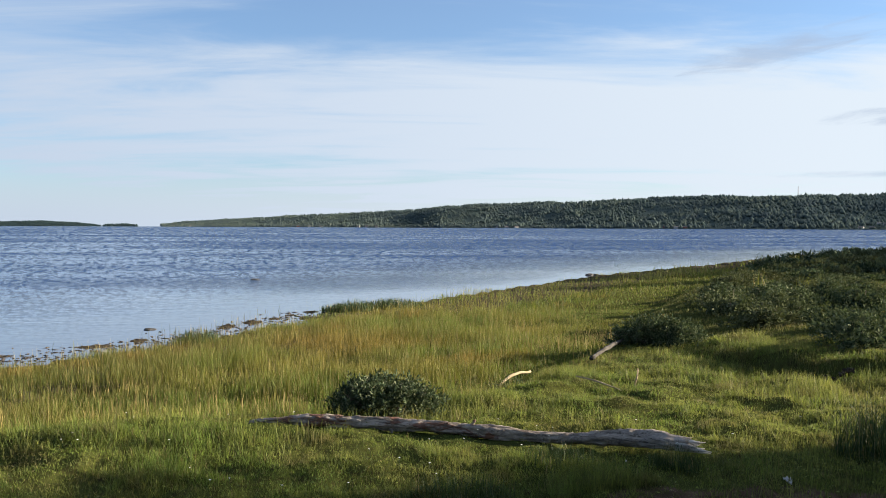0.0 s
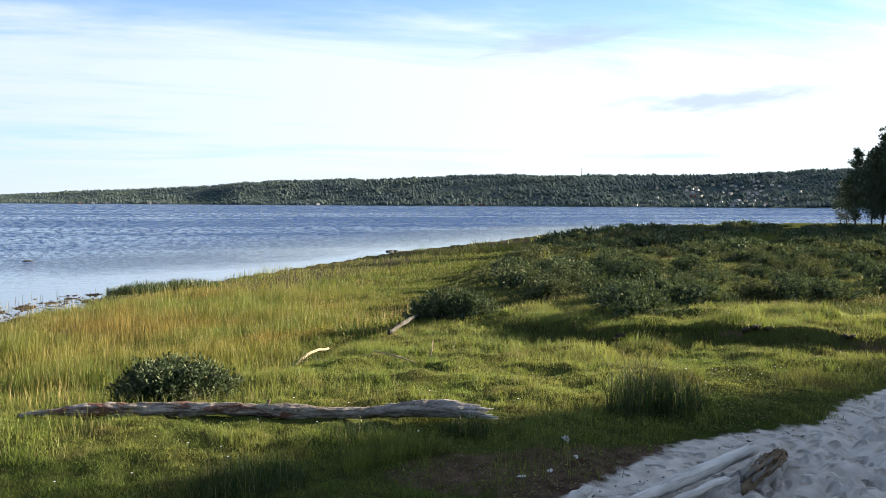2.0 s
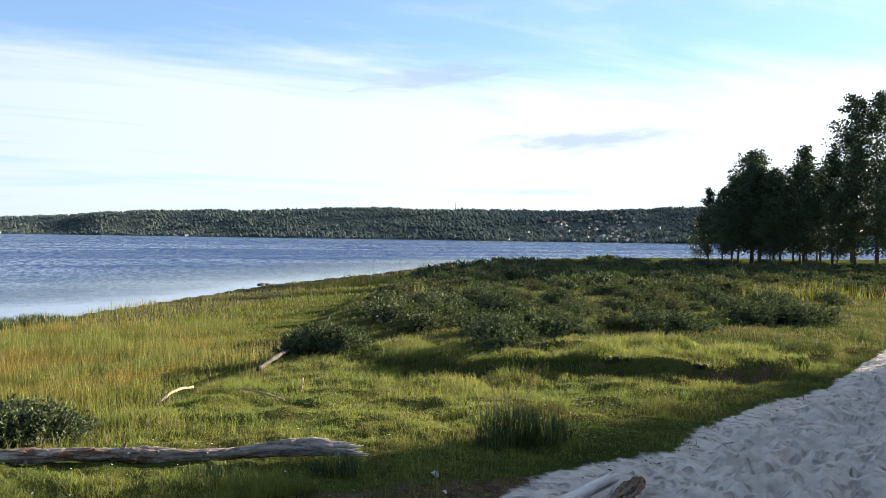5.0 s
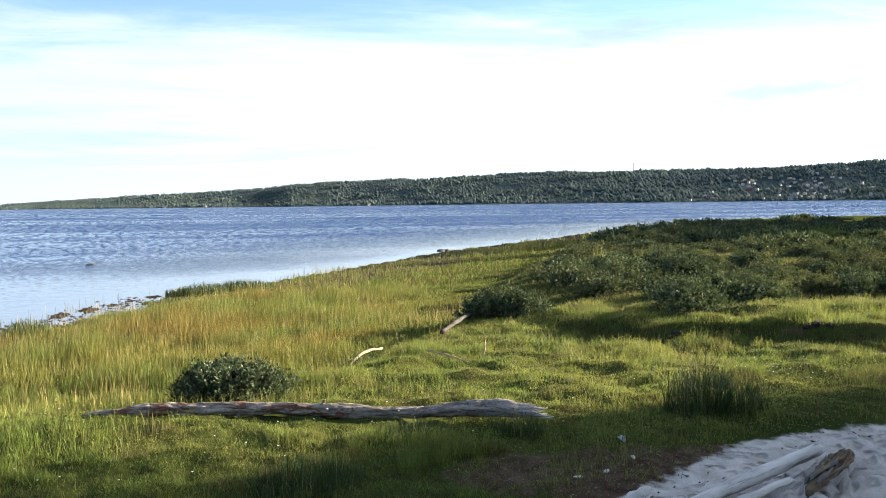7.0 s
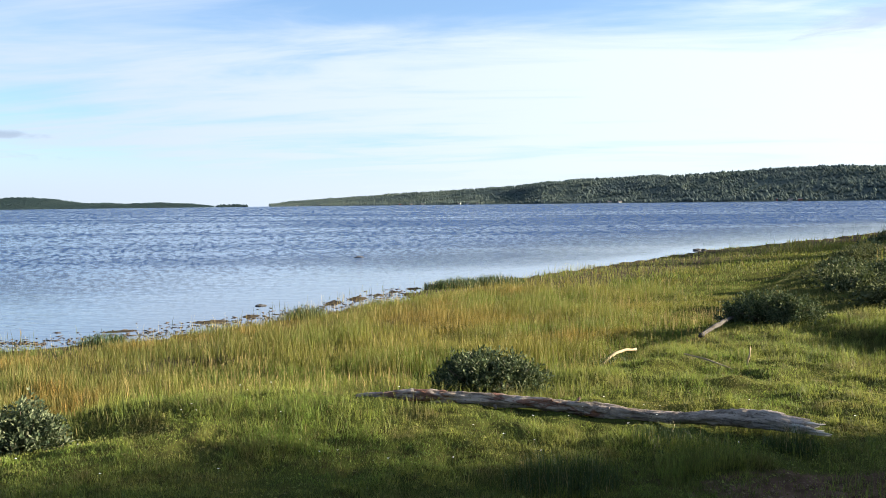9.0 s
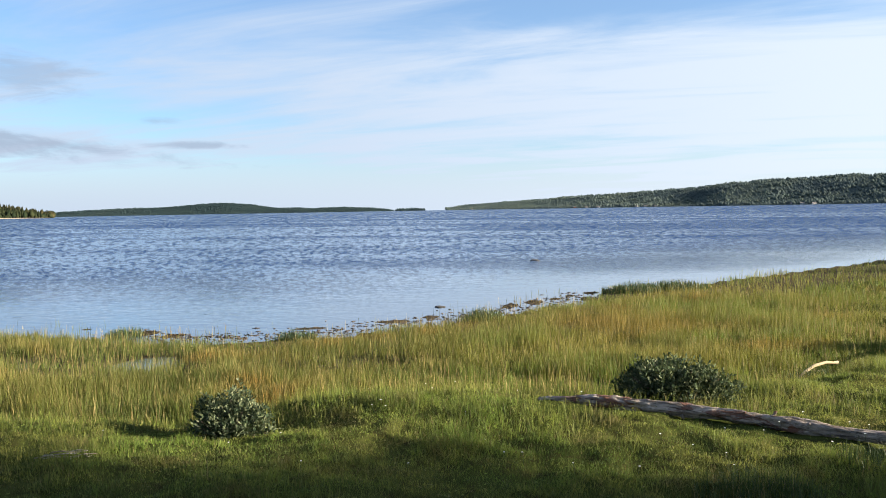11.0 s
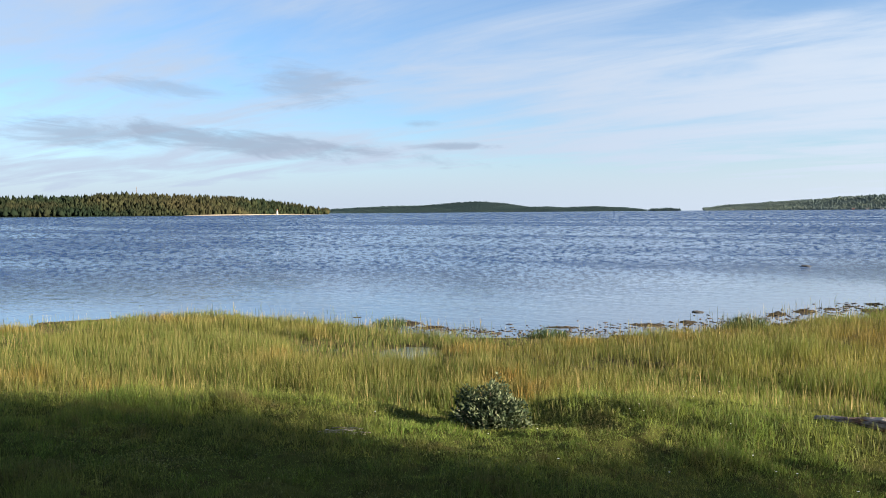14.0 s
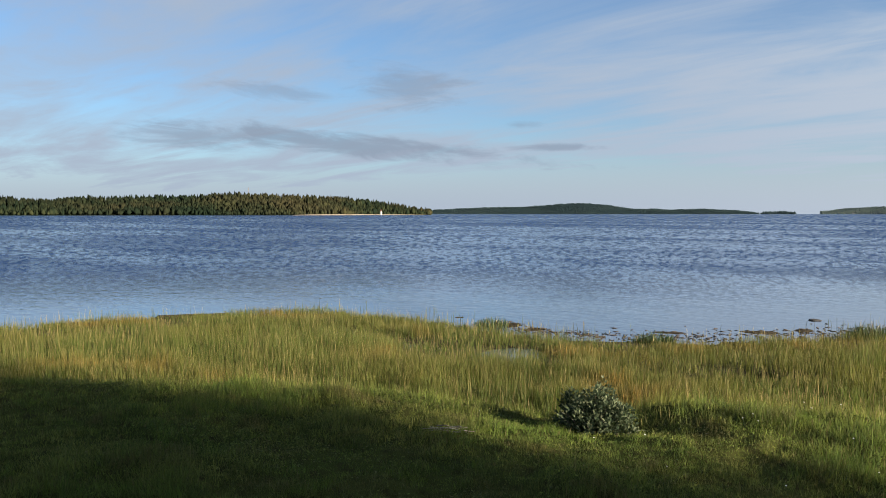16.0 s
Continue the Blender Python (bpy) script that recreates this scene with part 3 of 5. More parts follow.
def far_hill(name, label, az, crest, front, depth, tall, mat, ground_mat, count, conifers=0.7, wide=1.0, thin=False):
    """A wooded rise: crest heights in degrees over bearings, its waterside's distance, its depth, and its trees, one crown each."""
    az, crest, front = (np.array(v, float) for v in (az, crest, front))
    order = np.argsort(az)
    az, crest, front = az[order], crest[order], front[order]

    def rise(b, u):
        d0 = np.interp(b, az, front)
        d = d0 + u * depth * np.clip(d0 / 1500, 0.5, 1.6)
        top = 1.6 + (d0 + depth * np.clip(d0 / 1500, 0.5, 1.6)) * np.tan(np.radians(np.interp(b, az, crest))) - tall * 0.8
        x, y = -np.sin(np.radians(b)) * d, np.cos(np.radians(b)) * d
        shape = smooth(-0.05, 1.0, u) ** 0.9 * (1 + 0.45 * rough(x, y, 0.005, 3, 5) * smooth(1.0, 0.5, u))
        return x, y, np.where(u > 1, (WATER_Z + (top - WATER_Z)) * (1 - 0.4 * (u - 1)), WATER_Z + np.maximum(top - WATER_Z, 0.5) * shape)

    b, u = np.linspace(az[0], az[-1], max(30, int((az[-1] - az[0]) * 4))), np.concatenate([[-0.02], np.linspace(0, 1.6, 24)])
    uu, bb = np.meshgrid(u, b, indexing="ij")
    x, y, z = rise(bb.ravel(), uu.ravel())
    z = np.where(uu.ravel() < 0, WATER_Z - 2, z)
    hill = sheet(name, np.stack([x, y, z], -1), grid_faces(len(u), len(b)), ground_mat)
    tagged(hill, label, "hill", kind="structure")
    b, u = rng.uniform(az[0], az[-1], count), rng.uniform(0.004, 1.04, count)
    open_ground = (np.abs(b + 34.0) < 4.5) & (u > 0.04) & (u < 0.55) & (rng.rand(count) < 0.55) if thin else np.zeros(count, bool)
    b, u = keep(~open_ground, b, u)
    count = len(b)
    x, y, z = rise(b, u)
    h = tall * rng.uniform(0.5, 1.1, count) * (1 + 1.3 * rough(x, y, 0.02, 3, 9))
    cone = rng.rand(count) < conifers + 0.5 * rough(x, y, 0.01, 2, 3)
    r = np.where(cone, h * 0.17, h * 0.30) * rng.uniform(0.8, 1.2, count) * wide
    ring = np.linspace(0, 2 * math.pi, 6)[:-1]
    turn = rng.rand(count) * 6.28
    c, s = np.cos(ring[None] + turn[:, None]), np.sin(ring[None] + turn[:, None])
    foot = np.stack([x, y, z - 1.0], -1)[:, None]
    waist = np.where(cone, 0.10, 0.34)
    mid = np.stack([x[:, None] + c * r[:, None], y[:, None] + s * r[:, None], np.broadcast_to((z + h * waist)[:, None], c.shape) + rng.uniform(-0.06, 0.06, c.shape) * h[:, None]], -1)
    tip = np.stack([x + rng.uniform(-0.4, 0.4, count), y, z + h], -1)[:, None]
    verts = np.concatenate([mid, tip, foot], 1)
    k = np.arange(5)
    k2 = (k + 1) % 5
    cell = np.concatenate([np.stack([k2, k, np.full(5, 6)], -1), np.stack([k, k2, np.full(5, 5)], -1)])
    mesh = fill(bpy.data.meshes.new(name + "_trees"), verts.reshape(-1, 3), (cell[None] + 7 * np.arange(count)[:, None, None]).reshape(-1, 3))
    mesh.materials.append(mat)
    shade(mesh)
    return rise, tagged(new("far_trees", mesh), "dense dark green woods of spruce and birch", "woods", kind="stuff")


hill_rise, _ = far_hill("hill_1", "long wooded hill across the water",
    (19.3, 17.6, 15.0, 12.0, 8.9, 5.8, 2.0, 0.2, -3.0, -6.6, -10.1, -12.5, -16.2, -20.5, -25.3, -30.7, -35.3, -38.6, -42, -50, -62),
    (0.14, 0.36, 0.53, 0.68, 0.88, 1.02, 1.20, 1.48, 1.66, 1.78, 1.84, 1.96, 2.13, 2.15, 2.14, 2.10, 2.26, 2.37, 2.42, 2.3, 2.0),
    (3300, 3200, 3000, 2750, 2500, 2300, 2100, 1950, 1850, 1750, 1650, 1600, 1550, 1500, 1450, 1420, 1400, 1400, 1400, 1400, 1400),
    520, 7.4, HAZY_SPRUCE, HAZY_SPRUCE, 22000, 0.45, 1.75, True)
far_hill("hill_2", "low pine-clad point with a pale beach", (45.2, 46.2, 47.8, 50.1, 53.1, 56.5, 60.1, 64.8, 69.9, 73.1, 78, 92),
    (0.22, 0.42, 0.66, 0.99, 1.27, 1.36, 1.40, 1.13, 1.06, 0.92, 1.0, 1.2), (1500, 1450, 1400, 1300, 1200, 1150, 1150, 1150, 1150, 1150, 1150, 1150), 220, 9.5, PINE, PINE, 6500, 0.7, 1.35)
far_hill("hill_3", "low wooded hills far over the water in hazy blue", (47, 44.6, 41.4, 38.2, 36.2, 34.6, 33.0, 31.4, 28.7, 26.4, 24.5, 23.0),
    (0.25, 0.29, 0.46, 0.52, 0.71, 0.77, 0.64, 0.39, 0.29, 0.35, 0.25, 0.07), (3900,) * 12, 250, 6.0, HAZY_FOREST, HAZY_FOREST, 5000, 0.3, 2.2)
far_hill("island_1", "small dark wooded island", (22.85, 22.6, 22.07, 21.5, 21.0, 20.75), (0.02, 0.14, 0.20, 0.19, 0.12, 0.0), (3600,) * 6, 90, 9.0, HAZY_FOREST, HAZY_FOREST, 420, 0.5, 1.6)


# ---- building helpers ----
def part(name, bm, mat, parent, label="", flat=False):
    mesh = bpy.data.meshes.new(name)
    bm.to_mesh(mesh)
    bm.free()
    mesh.materials.append(mat)
    if not flat:
        shade(mesh)
    ob = new(name, mesh)
    ob.parent = parent
    if label:
        ob["label"] = label
    return ob


def empty(name, m, label, category, group=""):
    ob = new(name)
    ob.matrix_world = m
    return tagged(ob, label, category, group)


def tube(bm, points, radii, sides=12, lump=0.0, seed=0.0, close=True):
    """A limb along points with a radius at each; lump roughens it."""
    points = [Vector(p) for p in points]
    rings, n = [], len(points)
    stretch = 40 / max(n, 40)
    for i, (p, r) in enumerate(zip(points, radii)):
        along = (points[min(i + 1, n - 1)] - points[max(i - 1, 0)]).normalized()
        a = along.cross(Vector((0.13, 0.21, 1.0)) if abs(along.z) < 0.9 else Vector((1, 0.2, 0))).normalized()
        b = along.cross(a)
        ring = []
        for k in range(sides):
            t = 2 * math.pi * k / sides
            d = a * math.cos(t) + b * math.sin(t)
            groove = lump * 0.35 * (abs(noise.noise(Vector((i * 0.11 * stretch + seed, 5.0 * math.cos(t), 5.0 * math.sin(t))))) - 0.2)
            f = 1 + groove + lump * (noise.noise(Vector((i * 0.45 * stretch + seed, 1.6 * math.cos(t), 1.6 * math.sin(t)))) + 0.5 * noise.noise(Vector((i * 1.7 * stretch + seed, 3.0 * math.cos(t), 3.0 * math.sin(t)))))
            ring.append(bm.verts.new(p + d * r * f))
        rings.append(ring)
    for r0, r1 in zip(rings[:-1], rings[1:]):
        for k in range(sides):
            bm.faces.new((r0[k], r0[(k + 1) % sides], r1[(k + 1) % sides], r1[k]))
    if close:
        bm.faces.new(rings[0][::-1])
        bm.faces.new(rings[-1])
    return rings


def spread(values, count):
    """A short row of numbers, or points, drawn out evenly to count."""
    v = np.array(values, float)
    t = np.linspace(0, len(v) - 1, count)
    if v.ndim == 1:
        return np.interp(t, np.arange(len(v)), v)
    return np.stack([np.interp(t, np.arange(len(v)), v[:, k]) for k in range(v.shape[1])], -1)


# ---- grass ----
def blades(name, x, y, z, h, wide, lean, mat, label, category, bends=True, drift=0.0):
    """Standing blades, each its own small strip, leaning over at the tip."""
    n = len(x)
    turn, face = rng.rand(n) * 6.283, rng.rand(n) * 6.283
    lx, ly = np.cos(turn) * lean * h + drift * h, np.sin(turn) * lean * h
    wx, wy = np.cos(face) * wide / 2, np.sin(face) * wide / 2
    base = np.stack([x, y, z], -1)
    side_v = np.stack([wx, wy, np.zeros(n)], -1)
    tip = base + np.stack([lx, ly, h * np.sqrt(np.clip(1 - lean**2, 0.2, 1))], -1)
    if bends:
        mid = base + np.stack([lx * 0.32, ly * 0.32, h * 0.58], -1)
        verts = np.stack([base - side_v, base + side_v, mid + side_v * 0.8, mid - side_v * 0.8, tip], 1)
        cell, tips = np.array([(0, 1, 2), (0, 2, 3), (3, 2, 4)]), (0, 0, 0.55, 0.55, 1)
    else:
        verts = np.stack([base - side_v, base + side_v, tip], 1)
        cell, tips = np.array([(0, 1, 2)]), (0, 0, 1)
    mesh = fill(bpy.data.meshes.new(name), verts.reshape(-1, 3), (cell[None] + len(tips) * np.arange(n)[:, None, None]).reshape(-1, 3))
    value(mesh, "tip", np.tile(np.array(tips, np.float32), n))
    mesh.materials.append(mat)
    return tagged(new(name, mesh), label, category, kind="stuff")


def scatter(count, near, far, az0, az1, power=1.0):
    """Places in a sector seen from the path, even in area for power 1."""
    u = rng.rand(count)
    r = np.sqrt(near**2 + (far**2 - near**2) * u**power)
    a = np.radians(rng.uniform(az0, az1, count))
    return -np.sin(a) * r, np.cos(a) * r


LOG_LINE = np.array([(-1.7, 6.33), (0.1, 6.13), (1.8, 5.55)], float)
# short turf on the bank
x, y = scatter(760000, 3.5, 12.5, -58, 80, 1.5)
bank, sand = side(BANK, x, y), -side(SAND, x, y)
z, on_sand, soil, wet = land(x, y)
mask = (bank < 0.9) & (rng.rand(len(x)) < (1 - smooth(-0.25, 0.05, sand + 0.35 * rough(x, y, 2.5, 2, 3))) * (1 - 0.80 * smooth(0.3, 0.7, soil + 0.9 * rough(x, y, 2.0, 3, 5))))
x, y, z, bank = keep(mask, x, y, z, bank)
tuft = rough(x, y, 1.3, 3, 12)
h = (0.022 + 0.045 * np.clip(tuft + 0.25, 0, 1) + 0.085 * smooth(0.12, 0.32, tuft) + 0.05 * smooth(0.05, 0.3, rough(x, y, 5.0, 2, 13))) * rng.uniform(0.5, 1.3, len(x)) * (1 + 0.35 * smooth(6.6, 9, y) * smooth(-0.5, 0.8, x))
h = h * (1 - 0.6 * np.exp(-(side(LOG_LINE, x, y) / 0.3) ** 2) * smooth(2.4, 1.2, np.abs(x)))
blades("lawn_grass", x, y, z - 0.004, h, rng.uniform(0.003, 0.006, len(x)) * (1 + 0.10 * np.hypot(x, y)) * 0.72, rng.uniform(0.1, 0.8, len(x)), LAWN, "short green turf with dry stalks on the bank", "grass", False)

# small broad leaves of clover and silverweed in the turf
x, y = scatter(90000, 3.8, 9.5, -50, 72)
z, on_sand, soil, wet = land(x, y)
mask = (side(BANK, x, y) < 0.2) & (side(SAND, x, y) > 0.05) & (rng.rand(len(x)) < 0.12 + 0.75 * smooth(0.02, 0.22, rough(x, y, 1.1, 3, 51)) * (1 + 1.0 * smooth(2.5, 3.5, x)))
x, y, z = keep(mask, x, y, z)
n = len(x)
turn, size = rng.rand(n) * 6.283, rng.uniform(0.006, 0.013, n)
ox, oy = np.cos(turn) * size, np.sin(turn) * size
lift = rng.uniform(0.01, 0.045, n)
verts = np.stack([np.stack([x - ox, y - oy, z + lift], -1), np.stack([x + oy * 0.5, y - ox * 0.5, z + lift + rng.uniform(-0.004, 0.006, n)], -1),
                  np.stack([x + ox, y + oy, z + lift + rng.uniform(-0.006, 0.010, n)], -1), np.stack([x - oy * 0.5, y + ox * 0.5, z + lift + rng.uniform(-0.004, 0.006, n)], -1)], 1)
mesh = fill(bpy.data.meshes.new("clover_leaves"), verts.reshape(-1, 3), (np.array([(0, 1, 2), (0, 2, 3)])[None] + 4 * np.arange(n)[:, None, None]).reshape(-1, 3))
mesh.materials.append(LAWN)
tagged(new("clover_leaves", mesh), "small broad green leaves in the turf", "herbs", kind="stuff")

# longer tufts in the turf
x, y = scatter(80000, 3.8, 12.0, -30, 72)
z, on_sand, soil, wet = land(x, y)
lump = rough(x, y, 0.9, 2, 21)
mask = (side(BANK, x, y) < 0.5) & (side(SAND, x, y) > 0.25) & (lump > 0.02) & (np.abs(side(LOG_LINE, x, y)) > 0.2)
x, y, z, lump = keep(mask, x, y, z, lump)
blades("long_grass", x, y, z - 0.004, rng.uniform(0.05, 0.19, len(x)) * (0.7 + lump), rng.uniform(0.0025, 0.0045, len(x)), rng.uniform(0.1, 0.55, len(x)), LAWN, "longer green grass in loose tufts", "grass")


# long blades before the log and at the rim of the bare soil
x, y = rng.uniform(-0.4, 2.2, 22000), rng.uniform(4.2, 5.6, 22000)
lump = rough(x, y, 2.0, 2, 61)
mask = (lump > 0.06 + 0.7 * np.maximum(np.hypot((x - 0.9) / 1.4, (y - 4.9) / 0.75) - 0.6, 0)) & (y < 5.75 - 0.33 * x) & (np.hypot((x - 1.75) / 1.2, (y - 4.45) / 0.5) > 0.9)
x, y, lump = keep(mask, x, y, lump)
z, *_ = land(x, y)
blades("long_grass", x, y, z - 0.004, rng.uniform(0.06, 0.17, len(x)) * (0.7 + lump), rng.uniform(0.0022, 0.0042, len(x)), rng.uniform(0.05, 0.5, len(x)), LAWN, "long green blades before the driftwood log", "grass")


# marsh grass between the bank and the water
def marsh(count, near, far, power, tall, wide, name, bends):
    x, y = scatter(count, near, far, -58, 80, power)
    bank, inland = side(BANK, x, y), -side(SHORE, x, y)
    z, on_sand, soil, wet = land(x, y)
    clump = rough(x, y, 0.9, 3, 14) * 0.75 + 0.55 * rough(x, y, 3.2, 2, 15)
    edge = inland + 3.6 * rough(x, y, 0.35, 3, 31) + 0.8 * rough(x, y, 1.4, 2, 32)
    dense = smooth(-0.1, 0.7, bank) * smooth(-0.55, 0.5, edge) * np.where(z < WATER_Z - 0.02, 0.22, 1.0) * (0.40 + 1.5 * np.clip(clump + 0.22, 0, 1))
    mask = (rng.rand(count) < dense) & (inland > -2.5)
    x, y, z, clump, bank, inland = keep(mask, x, y, z, clump, bank, inland)
    right = smooth(-0.5, 3.5, x - 0.05 * y) * smooth(40, 12, y)
    h = tall * rng.uniform(0.55, 1.15, len(x)) * (0.88 + 1.3 * clump) * (0.6 + 0.4 * smooth(0.0, 3.0, inland)) * (0.45 + 0.55 * smooth(0.2, 2.2 + 4 * right, bank)) * (1 - 0.62 * right)
    blades(name, x, y, z - 0.01, h, rng.uniform(0.7, 1.4, len(x)) * wide, rng.uniform(0.02, 0.38, len(x)) + (0.3 * right if near > 15 else 0.0), MARSH, "tall yellow-green marsh grass with ochre patches", "marsh grass", bends)


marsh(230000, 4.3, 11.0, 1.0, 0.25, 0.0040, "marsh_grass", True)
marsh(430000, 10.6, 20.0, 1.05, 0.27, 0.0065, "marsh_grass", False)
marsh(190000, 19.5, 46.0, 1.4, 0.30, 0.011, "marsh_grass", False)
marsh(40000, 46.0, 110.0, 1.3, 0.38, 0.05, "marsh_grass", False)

# dry straw stalks in the marsh, thickest along the foot of the bank
x, y = scatter(52000, 4.8, 20.0, -12, 80, 1.0)
bank, inland = side(BANK, x, y), -side(SHORE, x, y)
z, on_sand, soil, wet = land(x, y)
mask = (bank > 0.1) & (inland > -0.8) & (rng.rand(len(x)) < (0.12 + 0.5 * smooth(2.6, 0.4, bank)) * smooth(-0.05, 0.2, rough(x, y, 0.7, 3, 81)) + 0.03)
x, y, z = keep(mask, x, y, z)
blades("straw_stalks", x, y, z - 0.01, rng.uniform(0.16, 0.36, len(x)), 0.0022 + 0.00016 * np.hypot(x, y), rng.uniform(0.0, 0.3, len(x)), STRAW, "dry straw-coloured stalks standing in the marsh", "straw")

# low grass under and round the bushes
x, y = scatter(260000, 7.6, 60.0, -58, -8, 2.6)
z, on_sand, soil, wet = land(x, y)
mask = (side(BANK, x, y) < 0.6) & (side(SAND, x, y) > 0.1) & (rng.rand(len(x)) < smooth(7.6, 10.5, np.hypot(x, y)))
x, y, z = keep(mask, x, y, z)
d = np.hypot(x, y)
blades("rough_grass", x, y, z - 0.01, rng.uniform(0.025, 0.075, len(x)) * (1 + d / 40), 0.003 + 0.0006 * d, rng.uniform(0.1, 0.7, len(x)), ROUGH, "rough pale green grass between the bushes", "grass", False)


# ---- bushes ----
def leaf_cloud(places, normals, size, seed, slim=0.42, rise=0.35):
    """Folded leaves, four corners each, that face about outwards."""
    r = np.random.RandomState(seed)
    n = len(places)
    up = normals + r.normal(0, 0.55, (n, 3))
    up /= np.linalg.norm(up, axis=1, keepdims=True)
    out = np.cross(up, r.normal(0, 1, (n, 3)))
    out /= np.linalg.norm(out, axis=1, keepdims=True) + 1e-9
    out = out * 0.75 + normals * 0.25 + np.array([0, 0, rise])
    out /= np.linalg.norm(out, axis=1, keepdims=True)
    across = np.cross(out, up)
    across /= np.linalg.norm(across, axis=1, keepdims=True) + 1e-9
    s = (size * r.uniform(0.6, 1.25, n))[:, None]
    lift = np.cross(across, out)
    verts = np.stack([places, places + out * s * 0.5 + across * s * slim / 2 + lift * s * 0.06, places + out * s, places + out * s * 0.5 - across * s * slim / 2 + lift * s * 0.06], 1)
    cell = np.array([(0, 1, 2), (0, 2, 3)])
    return verts.reshape(-1, 3), (cell[None] + 4 * np.arange(n)[:, None, None]).reshape(-1, 3)


def bush(m, wide, deep, tall, twigs, leaves, size, seed, label, group=""):
    """A low bush: stems fanning from the ground, and leaves in sprigs along the outer stems."""
    r = np.random.RandomState(seed)
    thing = empty("bush", m, label, "bush", group)
    # shoots stand on several low domes grown into one another; each carries leaves up its last stretch
    lobes = np.stack([*(r.uniform(-0.52, 0.52, (2, 9)) * np.array([[wide], [deep]]) / 2), r.uniform(0.62, 1.0, 9) * tall, r.uniform(0.42, 0.62, 9)], -1)
    lobes[0] = (0, 0, tall * 0.96, 0.66)
    lobe = lobes[r.randint(0, 9, twigs)]
    a, up = r.rand(twigs) * 6.283, r.uniform(0.02, 1.0, twigs) ** 0.85
    out = np.sqrt(1 - up**2)
    tips = np.stack([lobe[:, 0] + np.cos(a) * out * wide / 2 * lobe[:, 3], lobe[:, 1] + np.sin(a) * out * deep / 2 * lobe[:, 3], lobe[:, 2] * up], -1)
    tips *= r.uniform(0.84, 1.07, (twigs, 1))
    heading = np.stack([np.cos(a) * out * 0.75, np.sin(a) * out * 0.75, 0.75 + 0.4 * up], -1) + r.normal(0, 0.22, (twigs, 3))
    heading /= np.linalg.norm(heading, axis=1, keepdims=True)
    bm = bmesh.new()
    for i in range(0, twigs, 8):
        foot, end = Vector((tips[i, 0] * 0.2, tips[i, 1] * 0.2, -0.04)), Vector(tips[i] * 0.95)
        tube(bm, [foot, foot.lerp(end, 0.5) + Vector((0, 0, 0.05 * tall)), end], [0.006, 0.004, 0.002], 4)
    part("branchwork", bm, STEM, thing)
    per = leaves // twigs
    down = r.uniform(0.0, 1.0, (twigs, per, 1)) ** 1.2 * tall * 0.42
    spin = r.normal(0, 1, (twigs, per, 3))
    way_ = heading[:, None] * 0.7 + spin / np.linalg.norm(spin, axis=2, keepdims=True) * 0.75
    p = tips[:, None] - heading[:, None] * down + spin * size * 0.16
    inner = r.randint(0, twigs, twigs * 2)
    p = np.concatenate([p.reshape(-1, 3), tips[inner] * r.uniform(0.25, 0.8, (len(inner), 1))])
    way_ = np.concatenate([way_.reshape(-1, 3), r.normal(0, 1, (len(inner), 3))])
    p[:, 2] = np.maximum(p[:, 2], 0.006)
    way_ /= np.linalg.norm(way_, axis=1, keepdims=True)
    across = np.cross(way_, r.normal(0, 1, p.shape) + np.array([0, 0, 0.6]))
    across /= np.linalg.norm(across, axis=1, keepdims=True) + 1e-9
    lift = np.cross(across, way_)
    s = (size * r.uniform(0.55, 1.2, len(p)))[:, None]
    s[-len(inner):] *= 2.2 if size > 0.065 else 1.4
    verts = np.stack([p, p + way_ * s * 0.55 + across * s * 0.21 + lift * s * 0.05, p + way_ * s, p + way_ * s * 0.55 - across * s * 0.21 + lift * s * 0.05], 1).reshape(-1, 3)
    tris = (np.array([(0, 1, 2), (0, 2, 3)])[None] + 4 * np.arange(len(p))[:, None, None]).reshape(-1, 3)
    mesh = fill(bpy.data.meshes.new("foliage"), verts, tris)
    mesh.materials.append(BUSH)
    new("foliage", mesh).parent = thing
    return thing


def on_ground(x, y, turn=0.0, scale=1.0, sink=0.02):
    return pose(x, y, height_at(x, y) - sink, 0, 0, turn) @ Matrix.Diagonal((scale, scale, scale, 1))


bush(on_ground(-0.52, 7.15), 1.14, 0.90, 0.43, 900, 21600, 0.040, 3, "round dark green leafy bush behind the driftwood log")
bush(on_ground(-3.72, 5.18), 0.80, 0.68, 0.42, 560, 13440, 0.038, 8, "small round dark green bush alone on the turf")
bush(on_ground(3.25, 12.1), 1.55, 1.25, 0.52, 620, 13640, 0.050, 12, "wide low dark green bush beside a dead branch", "bushes of the thicket")

